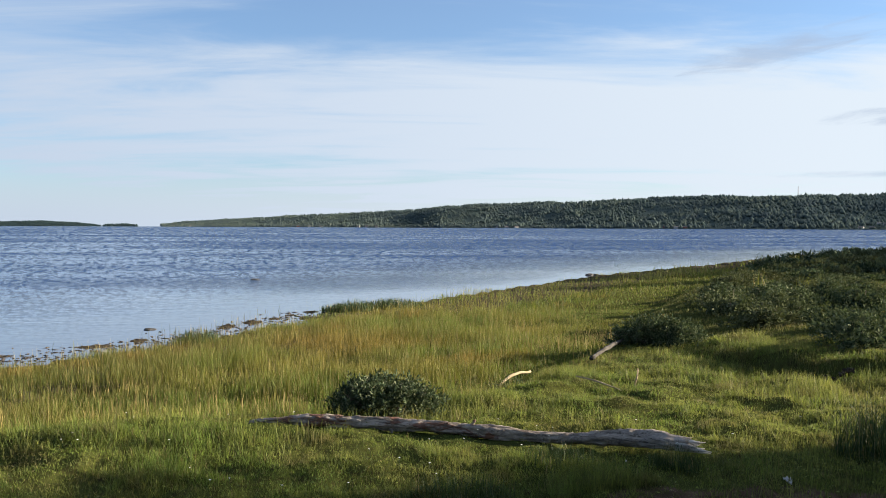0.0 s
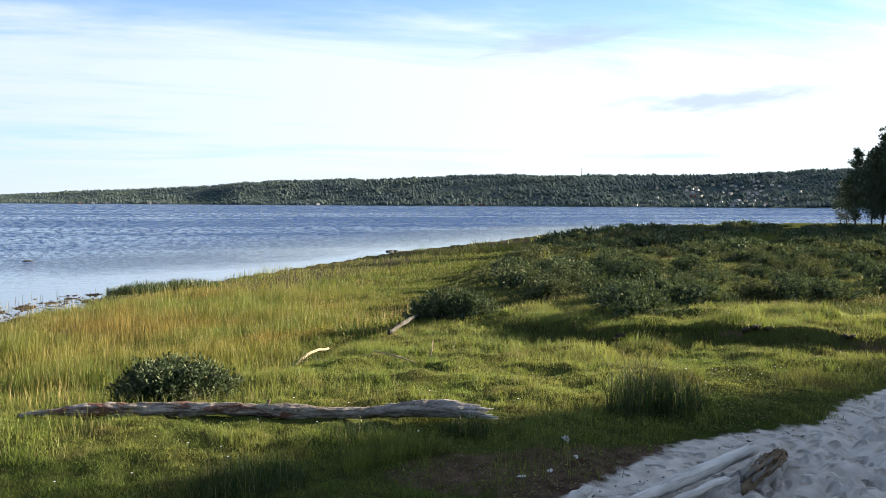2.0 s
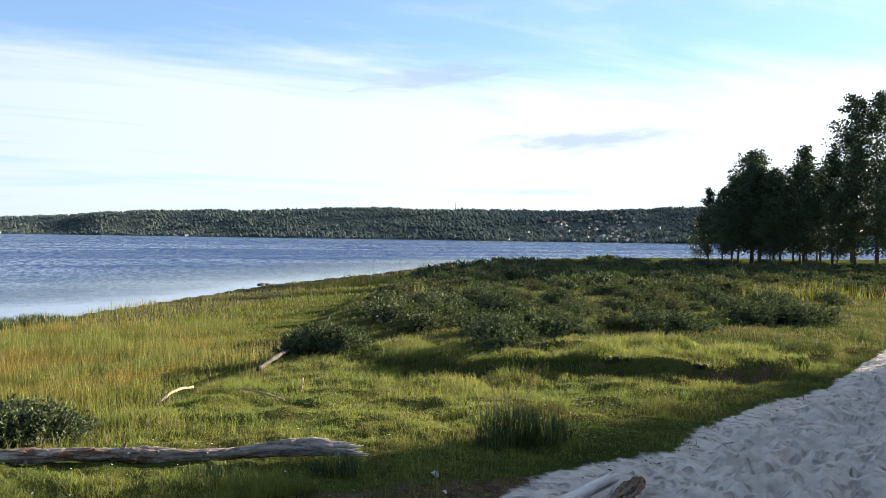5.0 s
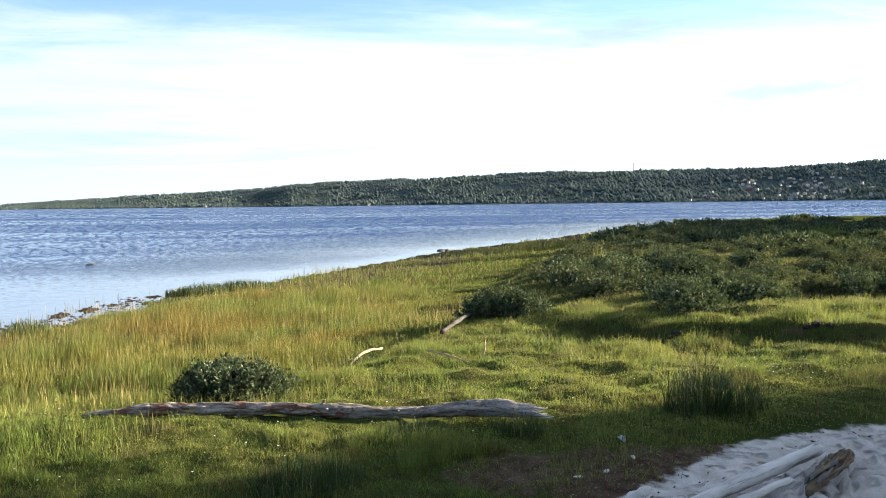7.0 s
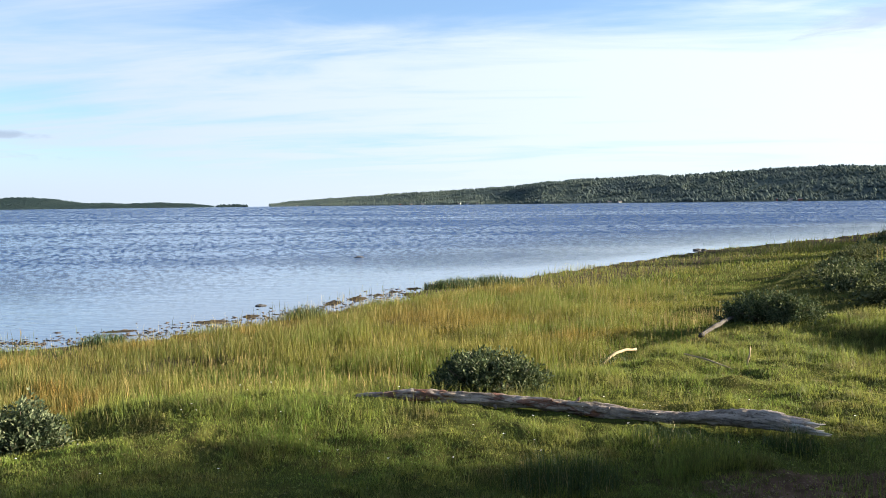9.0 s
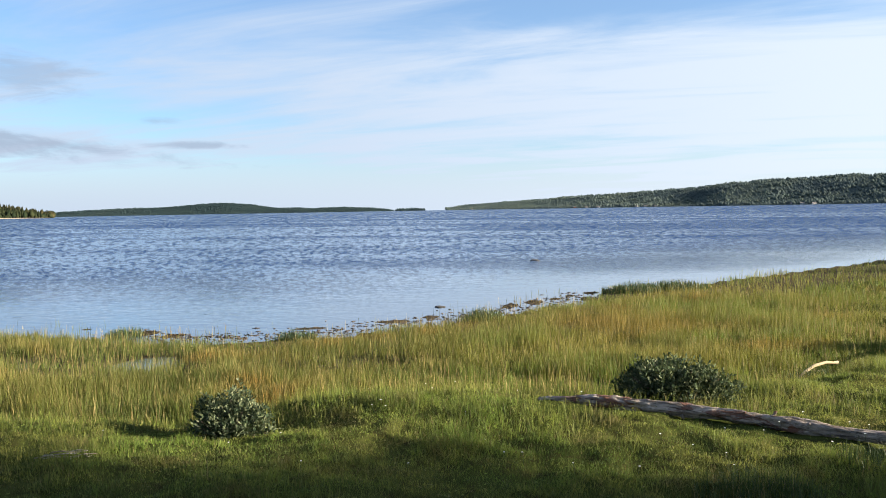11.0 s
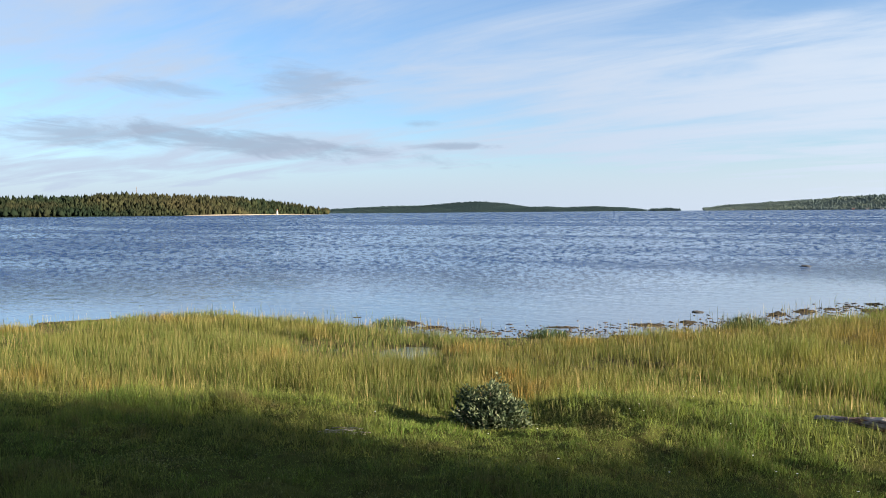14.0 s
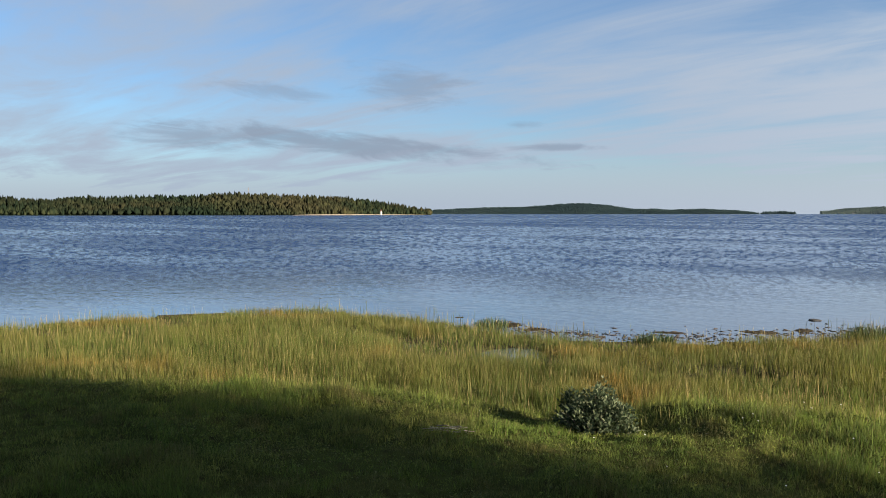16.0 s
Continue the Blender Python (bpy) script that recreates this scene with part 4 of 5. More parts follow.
SPARSE = [bush(pose(-30 - 3 * i, -60, -3), 1.6, 1.4, 0.49 + 0.03 * i, 170, 2890, 0.068, 30 + i, "low grey-green bush in the thicket", "bushes of the thicket") for i in range(4)]
FAR = [bush(pose(-30 - 3 * i, -70, -3), 2.1, 2.0, 0.46, 84, 924, 0.14, 50 + i, "low grey-green bush in the thicket", "bushes of the thicket") for i in range(3)]
THICKET = np.array([(4.7, 10.0), (5.0, 16.0), (8.6, 24.5), (13.0, 34.5), (19, 45), (28, 57), (42, 66)], float)
spots, tries = [], 0
pick = random.Random(4)
while len(spots) < 270 and tries < 14000:
    tries += 1
    d = 10.9 * (82 / 10.9) ** (pick.random() ** 1.15)
    a = radians(pick.uniform(-57, -10))
    sx, sy = -math.sin(a) * d, math.cos(a) * d
    if float(side(THICKET, np.array([sx]), np.array([sy]))[0]) > -0.2 or float(side(SAND, np.array([sx]), np.array([sy]))[0]) < 3.0 + 0.02 * d:
        continue
    if sx > 10.2 and sy < 12.2 + 0.42 * (sx - 10.2) or math.hypot(sx - 3.05, sy - 12.0) < 1.3:
        continue
    gap = 0.92 + 0.017 * d
    if float(rough(np.array([sx]), np.array([sy]), 0.16, 2, 44)[0]) > 0.20 and d < 26:
        continue
    if any(math.hypot(sx - qx, sy - qy) < gap for qx, qy, _ in spots):
        continue
    spots.append((sx, sy, d))
spots += [(12.7, 12.1, 17.5), (12.0, 12.3, 17.2), (13.4, 12.2, 18.0), (9.6, 11.7, 15.1), (8.8, 11.5, 14.5), (5.9, 11.5, 13.0), (6.7, 11.3, 13.1)]
for i, (sx, sy, d) in enumerate(spots):
    source = SPARSE[i % 4] if d < 30 else FAR[i % 3]
    s = pick.uniform(0.6, 1.08) * (1.0 if d < 30 else 1.15)
    made = copy_thing(source, on_ground(sx, sy, pick.uniform(0, 360)))
    made.scale = (s * pick.uniform(0.9, 1.25), s, s * pick.uniform(0.8, 1.1) * (0.9 if d < 16 else 1.0))
for source in SPARSE + FAR:
    for o in (*source.children_recursive, source):
        bpy.data.objects.remove(o)


# tan seed heads standing between the bushes
x, y = scatter(60000, 12.0, 62.0, -52, -14, 1.2)
mask = (side(THICKET, x, y) < -0.8) & (side(SAND, x, y) > 3.0) & (rough(x, y, 0.22, 3, 71) > 0.27)
x, y = keep(mask, x, y)
z, *_ = land(x, y)
d = np.hypot(x, y)
blades("dry_grass", x, y, z, rng.uniform(0.3, 0.62, len(x)), 0.004 + 0.0006 * d, rng.uniform(0.05, 0.4, len(x)), MARSH, "tan dry grass heads among the bushes", "grass", False)


# ---- trees ----
def tree(m, tall, wide, bare, limbs, leaves, size, seed, label, group, bark=BIRCH, point=1.0):
    """A broadleaf tree: tapered trunk, rising limbs, and leaves in clumps round the limbs' ends."""
    r = np.random.RandomState(seed)
    thing = empty("tree", m, label, "tree", group)
    bm = bmesh.new()
    bend = r.normal(0, 0.12, (7, 2))
    spine = [Vector((bend[i, 0] * i * 0.4, bend[i, 1] * i * 0.4, tall * 0.97 * i / 6 - 0.1)) for i in range(7)]
    girth = 0.011 * tall
    tube(bm, spine, [girth * (1 - i / 6.3) + 0.012 for i in range(7)], 8, 0.12, seed)
    part("trunk", bm, bark, thing)
    clumps = []
    bm = bmesh.new()
    for k in range(limbs):
        u = bare + (0.97 - bare) * ((k + r.rand()) / limbs)
        i = min(int(u * 6), 5)
        start = spine[i].lerp(spine[i + 1], u * 6 - i)
        a = k * 2.4 + r.normal(0, 0.4)
        v = (u - bare) / (1 - bare)
        reach_ = wide / 2 * (min(1.0, 0.55 + 1.6 * v) * (1 - v) ** (0.75 * point) + 0.08) * r.uniform(0.7, 1.2)
        end = start + Vector((math.cos(a) * reach_, math.sin(a) * reach_, reach_ * r.uniform(0.1, 0.7) + 0.1))
        mid = start.lerp(end, 0.5) + Vector((0, 0, 0.12 * reach_))
        tube(bm, [start, mid, end], [0.025 + 0.02 * (1 - v), 0.018, 0.006], 5)
        for t in (0.3, 0.55, 0.8, 1.0):
            clumps.append((*(start.lerp(mid, t * 2) if t < 0.5 else mid.lerp(end, t * 2 - 1)), (0.34 + 0.30 * reach_) * r.uniform(0.6, 1.25)))
    part("branchwork", bm, bark, thing)
    c = np.array(clumps)
    which = r.randint(0, len(c), leaves)
    off = r.normal(0, 1, (leaves, 3))
    off /= np.linalg.norm(off, axis=1, keepdims=True)
    p = c[which, :3] + off * (c[which, 3] * r.uniform(0.2, 1.0, leaves) ** 0.7 * np.where(r.rand(leaves) < 0.12, 1.5, 1.0))[:, None] * np.array([1, 1, 0.8])
    verts, tris = leaf_cloud(p, off, size, seed + 1, 0.7)
    mesh = fill(bpy.data.meshes.new("crown"), verts, tris)
    mesh.materials.append(LEAF)
    new("crown", mesh).parent = thing
    return thing


GROVE = "trees of the far grove"
KINDS = [tree(on_ground(54.3, 56.4), 10.6, 6.4, 0.12, 36, 6200, 0.235, 61, "dark leafy birch at the edge of the grove", GROVE),
         tree(on_ground(58.6, 54.6), 11.2, 4.6, 0.12, 32, 4900, 0.235, 62, "slender dark birch in the grove", GROVE, BIRCH, 1.3),
         tree(on_ground(60.8, 51.4), 15.5, 7.0, 0.13, 44, 7600, 0.245, 63, "tall dark alder in the grove", GROVE, BARK)]
for k, bearing, d, s in ((0, -43.0, 80, 0.86), (1, -41.1, 78, 0.62), (0, -42.0, 75, 0.62), (2, -44.3, 84, 0.72), (1, -45.6, 76, 0.74), (0, -46.4, 80, 0.78), (0, -47.2, 73, 0.66), (1, -48.0, 82, 0.86), (2, -51.2, 80, 1.05),
                         (1, -50.0, 72, 0.9), (2, -53.0, 76, 1.05), (0, -54.5, 72, 1.1), (2, -56.0, 78, 1.1), (0, -51.8, 70, 0.8), (2, -58.5, 74, 1.0), (0, -45.0, 72, 0.55), (0, -40.6, 80, 0.45), (0, -49.0, 71, 0.62), (0, -43.8, 77, 0.84), (1, -45.2, 79, 0.80), (0, -46.8, 76, 0.84), (1, -48.7, 78, 0.95), (0, -47.8, 84, 0.80), (1, -42.6, 79, 0.72), (0, -44.4, 80, 0.86)):
    a = radians(bearing)
    made = copy_thing(KINDS[k], on_ground(-math.sin(a) * d, math.cos(a) * d, bearing * 37))
    made.scale = (s, s, s * pick.uniform(0.94, 1.06))
# out-of-view trees beside the path, beyond the sand, and behind it, placed to shade the foreground
for k, (sx, sy, s) in enumerate(((33, 10.6, 0.70), (31, 9.3, 0.80), (34, 5.8, 1.62), (30, 5.0, 1.28), (31, 1.6, 1.4), (30, -2.8, 1.45), (34, -7.0, 1.5), (31, -11.5, 1.5), (37, 5.2, 1.7), (36, 3.0, 1.75), (35, -0.3, 1.65), (46, 8.1, 1.75), (47, 5.4, 1.8),
                                 (40, 6.6, 1.6), (42, 3.6, 1.8), (43, 0.4, 1.8), (50, 7.3, 1.9), (53, 9.6, 1.95), (44, 7.2, 1.75), (48, 3.0, 1.9), (45.2, 8.0, 1.8), (49, 8.4, 1.9), (58, 10.0, 2.0), (60, 11.3, 2.3),
                                 # unseen trees behind the path, added to cut sky light on the lawn
                                 (9, -14, 1.4), (3, -11, 1.5), (-3, -13, 1.4), (-9, -12, 1.5), (-15, -15, 1.4))):
    made = copy_thing(KINDS[k % 2], on_ground(sx, sy, k * 71))
    made.scale = (s * 1.05, s * 1.05, s)
    tagged(made, "leafy birch out of view, set to shade the foreground", group="trees beside the sand")


# ---- driftwood and small things ----
def log_between(name, start, end, lifts, radii, mat, label, lump=0.25, sides=14, seed=0.0, count=40, bow=0.0, splinters=0):
    """A lying trunk: lifts and radii are its height over its ends' line and its thickness along it."""
    a, b = Vector(start), Vector(end)
    length = (b - a).length
    thing = empty(name, Matrix.Translation(a) @ (b - a).to_track_quat("X", "Z").to_matrix().to_4x4(), label, "driftwood")
    zs, rs = spread(lifts, count), spread(radii, count)
    bm = bmesh.new()
    pts = [(length * i / (count - 1), bow * math.sin(math.pi * i / (count - 1)) + 0.012 * noise.noise(Vector((i * 0.3, seed, 0))), zs[i]) for i in range(count)]
    rings = tube(bm, pts, rs, sides, lump, seed)
    r = random.Random(int(seed) + 5)
    for v in rings[-1] + rings[-2]:
        v.co.x += r.uniform(-0.03, 0.05)
    part("stem", bm, mat, thing)
    for k in range(splinters):
        bm = bmesh.new()
        t = 2 * math.pi * k / splinters
        o = Vector((length - 0.03, rs[-1] * 0.75 * math.cos(t), zs[-1] + rs[-1] * 0.75 * math.sin(t)))
        tip = o + Vector((r.uniform(0.07, 0.2), r.uniform(-0.03, 0.03), r.uniform(-0.04, 0.02)))
        tube(bm, [o - Vector((0.06, 0, 0)), o, o.lerp(tip, 0.6), tip], [0.012, 0.014, 0.010, 0.003], 5, 0.3, k)
        part("splinter", bm, PALE_WOOD if mat is LOG else mat, thing, "bleached broken splinter" if k == 0 else "")
    return thing, length


trunk, length = log_between("driftwood_log", (-1.55, 6.30, -0.012), (1.69, 5.58, -0.018),
    (0.066, 0.082, 0.096, 0.100, 0.096, 0.090, 0.092, 0.092, 0.084, 0.074, 0.066, 0.062, 0.072, 0.094, 0.112, 0.118, 0.100),
    (0.020, 0.034, 0.043, 0.050, 0.046, 0.047, 0.050, 0.049, 0.047, 0.052, 0.047, 0.040, 0.042, 0.052, 0.062, 0.060, 0.046), LOG, "long weathered grey-brown driftwood log lying on the turf", 0.34, 36, 2.0, 170, 0.13, 9)
for k, (u, t, s) in enumerate(((0.25, 1.0, 1.0), (0.34, -0.6, 1.2), (0.47, 0.9, 0.9), (0.53, 1.6, 1.1), (0.60, 0.4, 0.8))):
    bm = bmesh.new()
    z0 = 0.085 if u > 0.3 else 0.06
    o = Vector((length * u, 0.13 * math.sin(math.pi * u) - 0.03 * math.cos(t), z0 + 0.03 * math.sin(t)))
    tube(bm, [o, o + Vector((0.012, -0.022 * math.cos(t), 0.026 * math.sin(t))) * s, o + Vector((0.022, -0.034 * math.cos(t), 0.04 * math.sin(t))) * s], [0.016 * s, 0.012 * s, 0.006 * s], 7, 0.3, k)
    part("knot", bm, LOG, trunk)

log_between("bleached_pole", (2.00, 3.80, -0.02), (3.13, 4.36, 0.02), (0.040, 0.044, 0.048, 0.048), (0.036, 0.040, 0.042, 0.036), PALE_WOOD, "bleached white driftwood pole on sand and soil", 0.14, 12, 9.0, 24, 0.0, 0)
log_between("bleached_pole", (2.12, 3.72, -0.02), (2.70, 3.98, 0.01), (0.03, 0.035, 0.035), (0.020, 0.022, 0.018), PALE_WOOD, "thin bleached driftwood pole beside the thicker one", 0.16, 10, 14.0, 16)
stump, length = log_between("rotten_log", (2.72, 3.84, -0.02), (3.24, 4.22, 0.01), (0.03, 0.05, 0.055, 0.06, 0.055), (0.022, 0.040, 0.044, 0.048, 0.040), BROWN_WOOD, "split rotten brown log with flaking wood on the sand", 0.4, 18, 21.0, 40, 0.02, 0)
for k in range(11):
    bm = bmesh.new()
    a = -1.3 + 0.26 * k
    o = Vector((length * (0.08 + 0.17 * (k % 4)), -0.040 * math.sin(a), 0.052 + 0.040 * math.cos(a)))
    tube(bm, [o, o + Vector((0.05, 0.004, 0.008)), o + Vector((0.13, -0.004, 0.010)), o + Vector((0.20 + 0.03 * (k % 3), 0.006, 0.012 + 0.01 * (k % 2)))], [0.005, 0.013, 0.011, 0.003], 6, 0.6, k)
    part("flake", bm, BROWN_WOOD if k % 2 else BARK, stump)
log_between("wood_chunk", (1.70, 3.90, -0.01), (1.86, 4.01, 0.0), (0.03, 0.04, 0.03), (0.022, 0.034, 0.024), PALE_WOOD, "pale weathered chunk of driftwood on bare soil", 0.6, 10, 4.0, 10)
log_between("bent_branch", (0.55, 9.02, height_at(0.55, 9.02)), (1.02, 9.52, height_at(1.02, 9.52) + 0.06), (0.06, 0.12, 0.145, 0.13, 0.07), (0.009, 0.014, 0.017, 0.016, 0.010), BARE_WOOD, "bent barkless pale branch lying in the grass", 0.04, 9, 6.0, 20)
log_between("dead_branch", (1.93, 10.55, height_at(1.93, 10.55) + 0.03), (2.72, 12.2, height_at(2.72, 12.2) + 0.05), (0.06, 0.08, 0.08, 0.07), (0.027, 0.031, 0.029, 0.022), SHADED_WOOD, "grey dead branch leaning into the grass by a bush", 0.35, 10, 8.0, 24)
log_between("thin_branch", (1.38, 8.45, height_at(1.38, 8.45) + 0.05), (1.75, 8.05, height_at(1.75, 8.05) + 0.05), (0.0, 0.015, 0.0), (0.007, 0.010, 0.005), BARE_WOOD, "thin pale fallen branch in the grass", 0.1, 6, 3.0, 10)
log_between("standing_stalk", (2.03, 8.55, height_at(2.03, 8.55)), (2.06, 8.57, height_at(2.03, 8.55) + 0.17), (0.0, 0.006, 0.0), (0.007, 0.012, 0.006), BARE_WOOD, "pale dry stalk standing in the grass", 0.2, 7, 5.0, 8)

heap = empty("twig_heap", pose(-4.22, 4.09, height_at(-4.22, 4.09), 0, 0, 25), "small heap of pale dry twigs on dark turf", "twigs")
for k in range(16):
    bm = bmesh.new()
    a = pick.uniform(-0.5, 0.5)
    l = pick.uniform(0.08, 0.2)
    o = Vector((pick.uniform(-0.12, 0.12), pick.uniform(-0.06, 0.06), 0.008 + 0.0022 * k))
    d = Vector((math.cos(a), math.sin(a), pick.uniform(-0.03, 0.05))) * l / 2
    tube(bm, [o - d, o + Vector((0, 0, 0.008)), o + d], [0.003, 0.0035, 0.002], 5)
    part("twig", bm, LOG if k % 5 else PALE_WOOD, heap)


def crumpled(name, x, y, size, mat, label, category, squash=0.4, seed=0, sink=0.0, lump=0.5):
    """A lump with a rough surface, resting on the ground."""
    bm = bmesh.new()
    bmesh.ops.create_icosphere(bm, subdivisions=3, radius=1.0)
    for v in bm.verts:
        v.co *= 1 + lump * noise.noise(v.co * 1.3 + Vector((seed, 0, 0))) + 0.3 * lump * noise.noise(v.co * 3.7 + Vector((0, seed, 0)))
        v.co = Vector((v.co.x * size[0], v.co.y * size[1], v.co.z * size[2]))
    ob = part(name, bm, mat, None)
    ob.matrix_world = pose(x, y, max(height_at(x, y), WATER_Z if category == "rock" else -9) + squash * size[2] - sink, 0, 0, seed * 40)
    return tagged(ob, label, category)


crumpled("litter", 2.11, 4.92, (0.048, 0.024, 0.014), PAPER, "crumpled white scrap of litter on the turf", "litter", 0.7, 2, 0, 0.8)
for k in range(5):
    crumpled("wood_chip", 1.6 + 0.22 * k, 4.35 + 0.12 * (k % 3), (0.03, 0.014, 0.008), PALE_WOOD, "small pale wood chip on bare soil", "wood chip", 0.5, k, 0, 0.4)["group"] = "wood chips on the soil"
crumpled("rock", -6.69, 18.26, (0.15, 0.13, 0.024), ROCK, "low dark wet rock in shallow water", "rock", 0.2, 3)
crumpled("rock", -8.3, 35.4, (0.20, 0.18, 0.045), ROCK, "dark wet rock out in the water", "rock", 0.2, 5)
crumpled("rock", 7.2, 39.6, (0.26, 0.20, 0.06), ROCK, "dark rock at the water's edge", "rock", 0.3, 6)
crumpled("rock", 7.5, 39.7, (0.22, 0.20, 0.05), ROCK, "dark rock at the water's edge", "rock", 0.3, 7)
for sx, sy, wide in ((4.55, 9.2, 0.22), (6.05, 8.55, 0.26), (6.9, 7.95, 0.22)):
    for k in range(6):
        crumpled("earth_clod", sx + pick.uniform(-wide, wide), sy + pick.uniform(-0.05, 0.05), (pick.uniform(0.035, 0.08), 0.035, pick.uniform(0.016, 0.03)), EARTH, "dark clod of bare earth at the turf's broken edge", "clod", 0.15, int(sx * 3) + k, 0, 1.0)["group"] = "clods along the turf's edge"


def rush_tuft(x, y, count, spread_, tall, label, fat=1.0):
    """A stiff tuft of rushes."""
    a, r = rng.rand(count) * 6.283, np.sqrt(rng.rand(count)) * spread_
    px, py = x + np.cos(a) * r, y + np.sin(a) * r * 0.8
    z, *_ = land(px, py)
    ob = blades("rush_tuft", px, py, z - 0.01, tall * rng.uniform(0.45, 1.1, count) * (1.1 - 0.5 * r / spread_), rng.uniform(0.0025, 0.004, count) * fat, rng.uniform(0.0, 0.6, count), RUSH, label, "rushes")
    del ob["kind"]
    return tagged(ob, group="tufts of rushes")


rush_tuft(3.02, 5.62, 620, 0.27, 0.54, "stiff dark green tuft of rushes on the turf", 1.25)
rush_tuft(3.30, 5.50, 380, 0.22, 0.40, "stiff dark green tuft of rushes on the turf", 1.25)
rush_tuft(0.05, 4.62, 900, 0.34, 0.24, "loose dark tuft of rushes in the shade")
rush_tuft(0.85, 5.35, 500, 0.35, 0.20, "loose green tuft of rushes before the log")
rush_tuft(1.52, 5.32, 500, 0.18, 0.22, "loose green tuft of rushes before the log")
rush_tuft(0.62, 8.75, 700, 0.26, 0.22, "low straw-green tuft in the pale grass")
rush_tuft(-2.6, 22.3, 1500, 0.8, 0.38, "dense green tuft of rushes at the water's edge", 4.0)
rush_tuft(-1.5, 23.0, 1500, 0.9, 0.38, "dense green tuft of rushes at the water's edge", 4.0)
rush_tuft(-5.0, 16.2, 700, 0.45, 0.34, "dark green tuft of rushes at the water's edge", 3.0)
rush_tuft(-7.6, 12.9, 600, 0.4, 0.28, "dark green tuft of rushes at the water's edge", 2.5)
rush_tuft(-11.2, 12.6, 600, 0.4, 0.28, "dark green tuft of rushes at the water's edge", 2.5)

# reeds standing thinly in the shallow water
x, y = scatter(60000, 11.0, 30.0, -10, 78)
shore = side(SHORE, x, y)
mask = (shore > -1.5) & (shore < 2.2) & (rng.rand(len(x)) < 0.05 + 0.8 * smooth(0.05, 0.25, rough(x, y, 0.5, 3, 40))) & (rng.rand(len(x)) < smooth(2.2, 0.0, shore))
x, y = keep(mask, x, y)
blades("water_reeds", x, y, np.full(len(x), WATER_Z - 0.05), rng.uniform(0.12, 0.30, len(x)), rng.uniform(0.005, 0.009, len(x)), rng.uniform(0.02, 0.3, len(x)), MARSH, "thin reeds standing in shallow water", "reeds")

# dark wrack and dead stems lying in the shallows along the spit
count = 900
t = rng.rand(count) * 7
wrack_x, wrack_y = np.interp(t, np.arange(8), SPIT[2:10, 0]), np.interp(t, np.arange(8), SPIT[2:10, 1])
wrack_x, wrack_y = wrack_x + rng.normal(0.25, 0.45, count), wrack_y - np.abs(rng.normal(0.0, 0.55, count))
wrack_z, *_ = land(wrack_x, wrack_y)
long, turn, fat = rng.uniform(0.04, 0.22, count), rng.rand(count) * 6.283, rng.uniform(0.006, 0.02, count)
u = np.stack([np.cos(turn) * long / 2, np.sin(turn) * long / 2, rng.uniform(-0.1, 0.1, count) * long], -1)
v = np.stack([-np.sin(turn) * fat, np.cos(turn) * fat, np.zeros(count)], -1)
o = np.stack([wrack_x, wrack_y, np.maximum(wrack_z, WATER_Z) + 0.004], -1)
rise_ = np.array([0, 0, 0.7]) * fat[:, None]
verts = np.stack([o - u, o + v, o + u, o - v, o + rise_, o - rise_], 1)
cell = np.array([(0, 3, 4), (3, 2, 4), (2, 1, 4), (1, 0, 4), (3, 0, 5), (2, 3, 5), (1, 2, 5), (0, 1, 5)])
mesh = fill(bpy.data.meshes.new("wrack"), verts.reshape(-1, 3), (cell[None] + 6 * np.arange(count)[:, None, None]).reshape(-1, 3))
mesh.materials.append(EARTH)
tagged(new("wrack", mesh), "dark wrack and dead stems lying in the shallows", "wrack", kind="stuff")

# small white flowers
def daisies(spots):
    mesh = None
    for k, (fx, fy, tall) in enumerate(spots):
        if mesh is None:
            bm = bmesh.new()
            for j in range(8):
                t = j * math.pi / 4
                c, s = math.cos(t), math.sin(t)
                bm.faces.new([bm.verts.new(q) for q in ((0, 0, 0.001), (0.005 * c - 0.002 * s, 0.005 * s + 0.002 * c, 0.002), (0.008 * c, 0.008 * s, 0.003), (0.005 * c + 0.002 * s, 0.005 * s - 0.002 * c, 0.002))])
            ob = empty("flower", pose(0, 0, 0), "tiny white flower standing in the turf", "flower", "white flowers in the turf")
            part("blossom", bm, PETAL, ob, flat=True).location = (0.012, 0, 0.1)
            bm = bmesh.new()
            tube(bm, [(0, 0, -0.01), (0.005, 0, 0.05), (0.012, 0, 0.1)], [0.0015, 0.0012, 0.001], 4)
            part("stalk", bm, RUSH, ob)
            mesh = ob
        else:
            ob = copy_thing(mesh, pose(0, 0, 0))
        ob.matrix_world = pose(fx, fy, height_at(fx, fy), 0, 0, pick.uniform(0, 360)) @ Matrix.Diagonal((1, 1, tall * 10, 1))


daisies([(pick.uniform(-4.5, 2.2), pick.uniform(4.3, 6.6), pick.uniform(0.05, 0.09)) for _ in range(40)] + [(pick.gauss(4.1, 0.4), pick.gauss(6.4, 0.35), pick.uniform(0.07, 0.13)) for _ in range(26)])


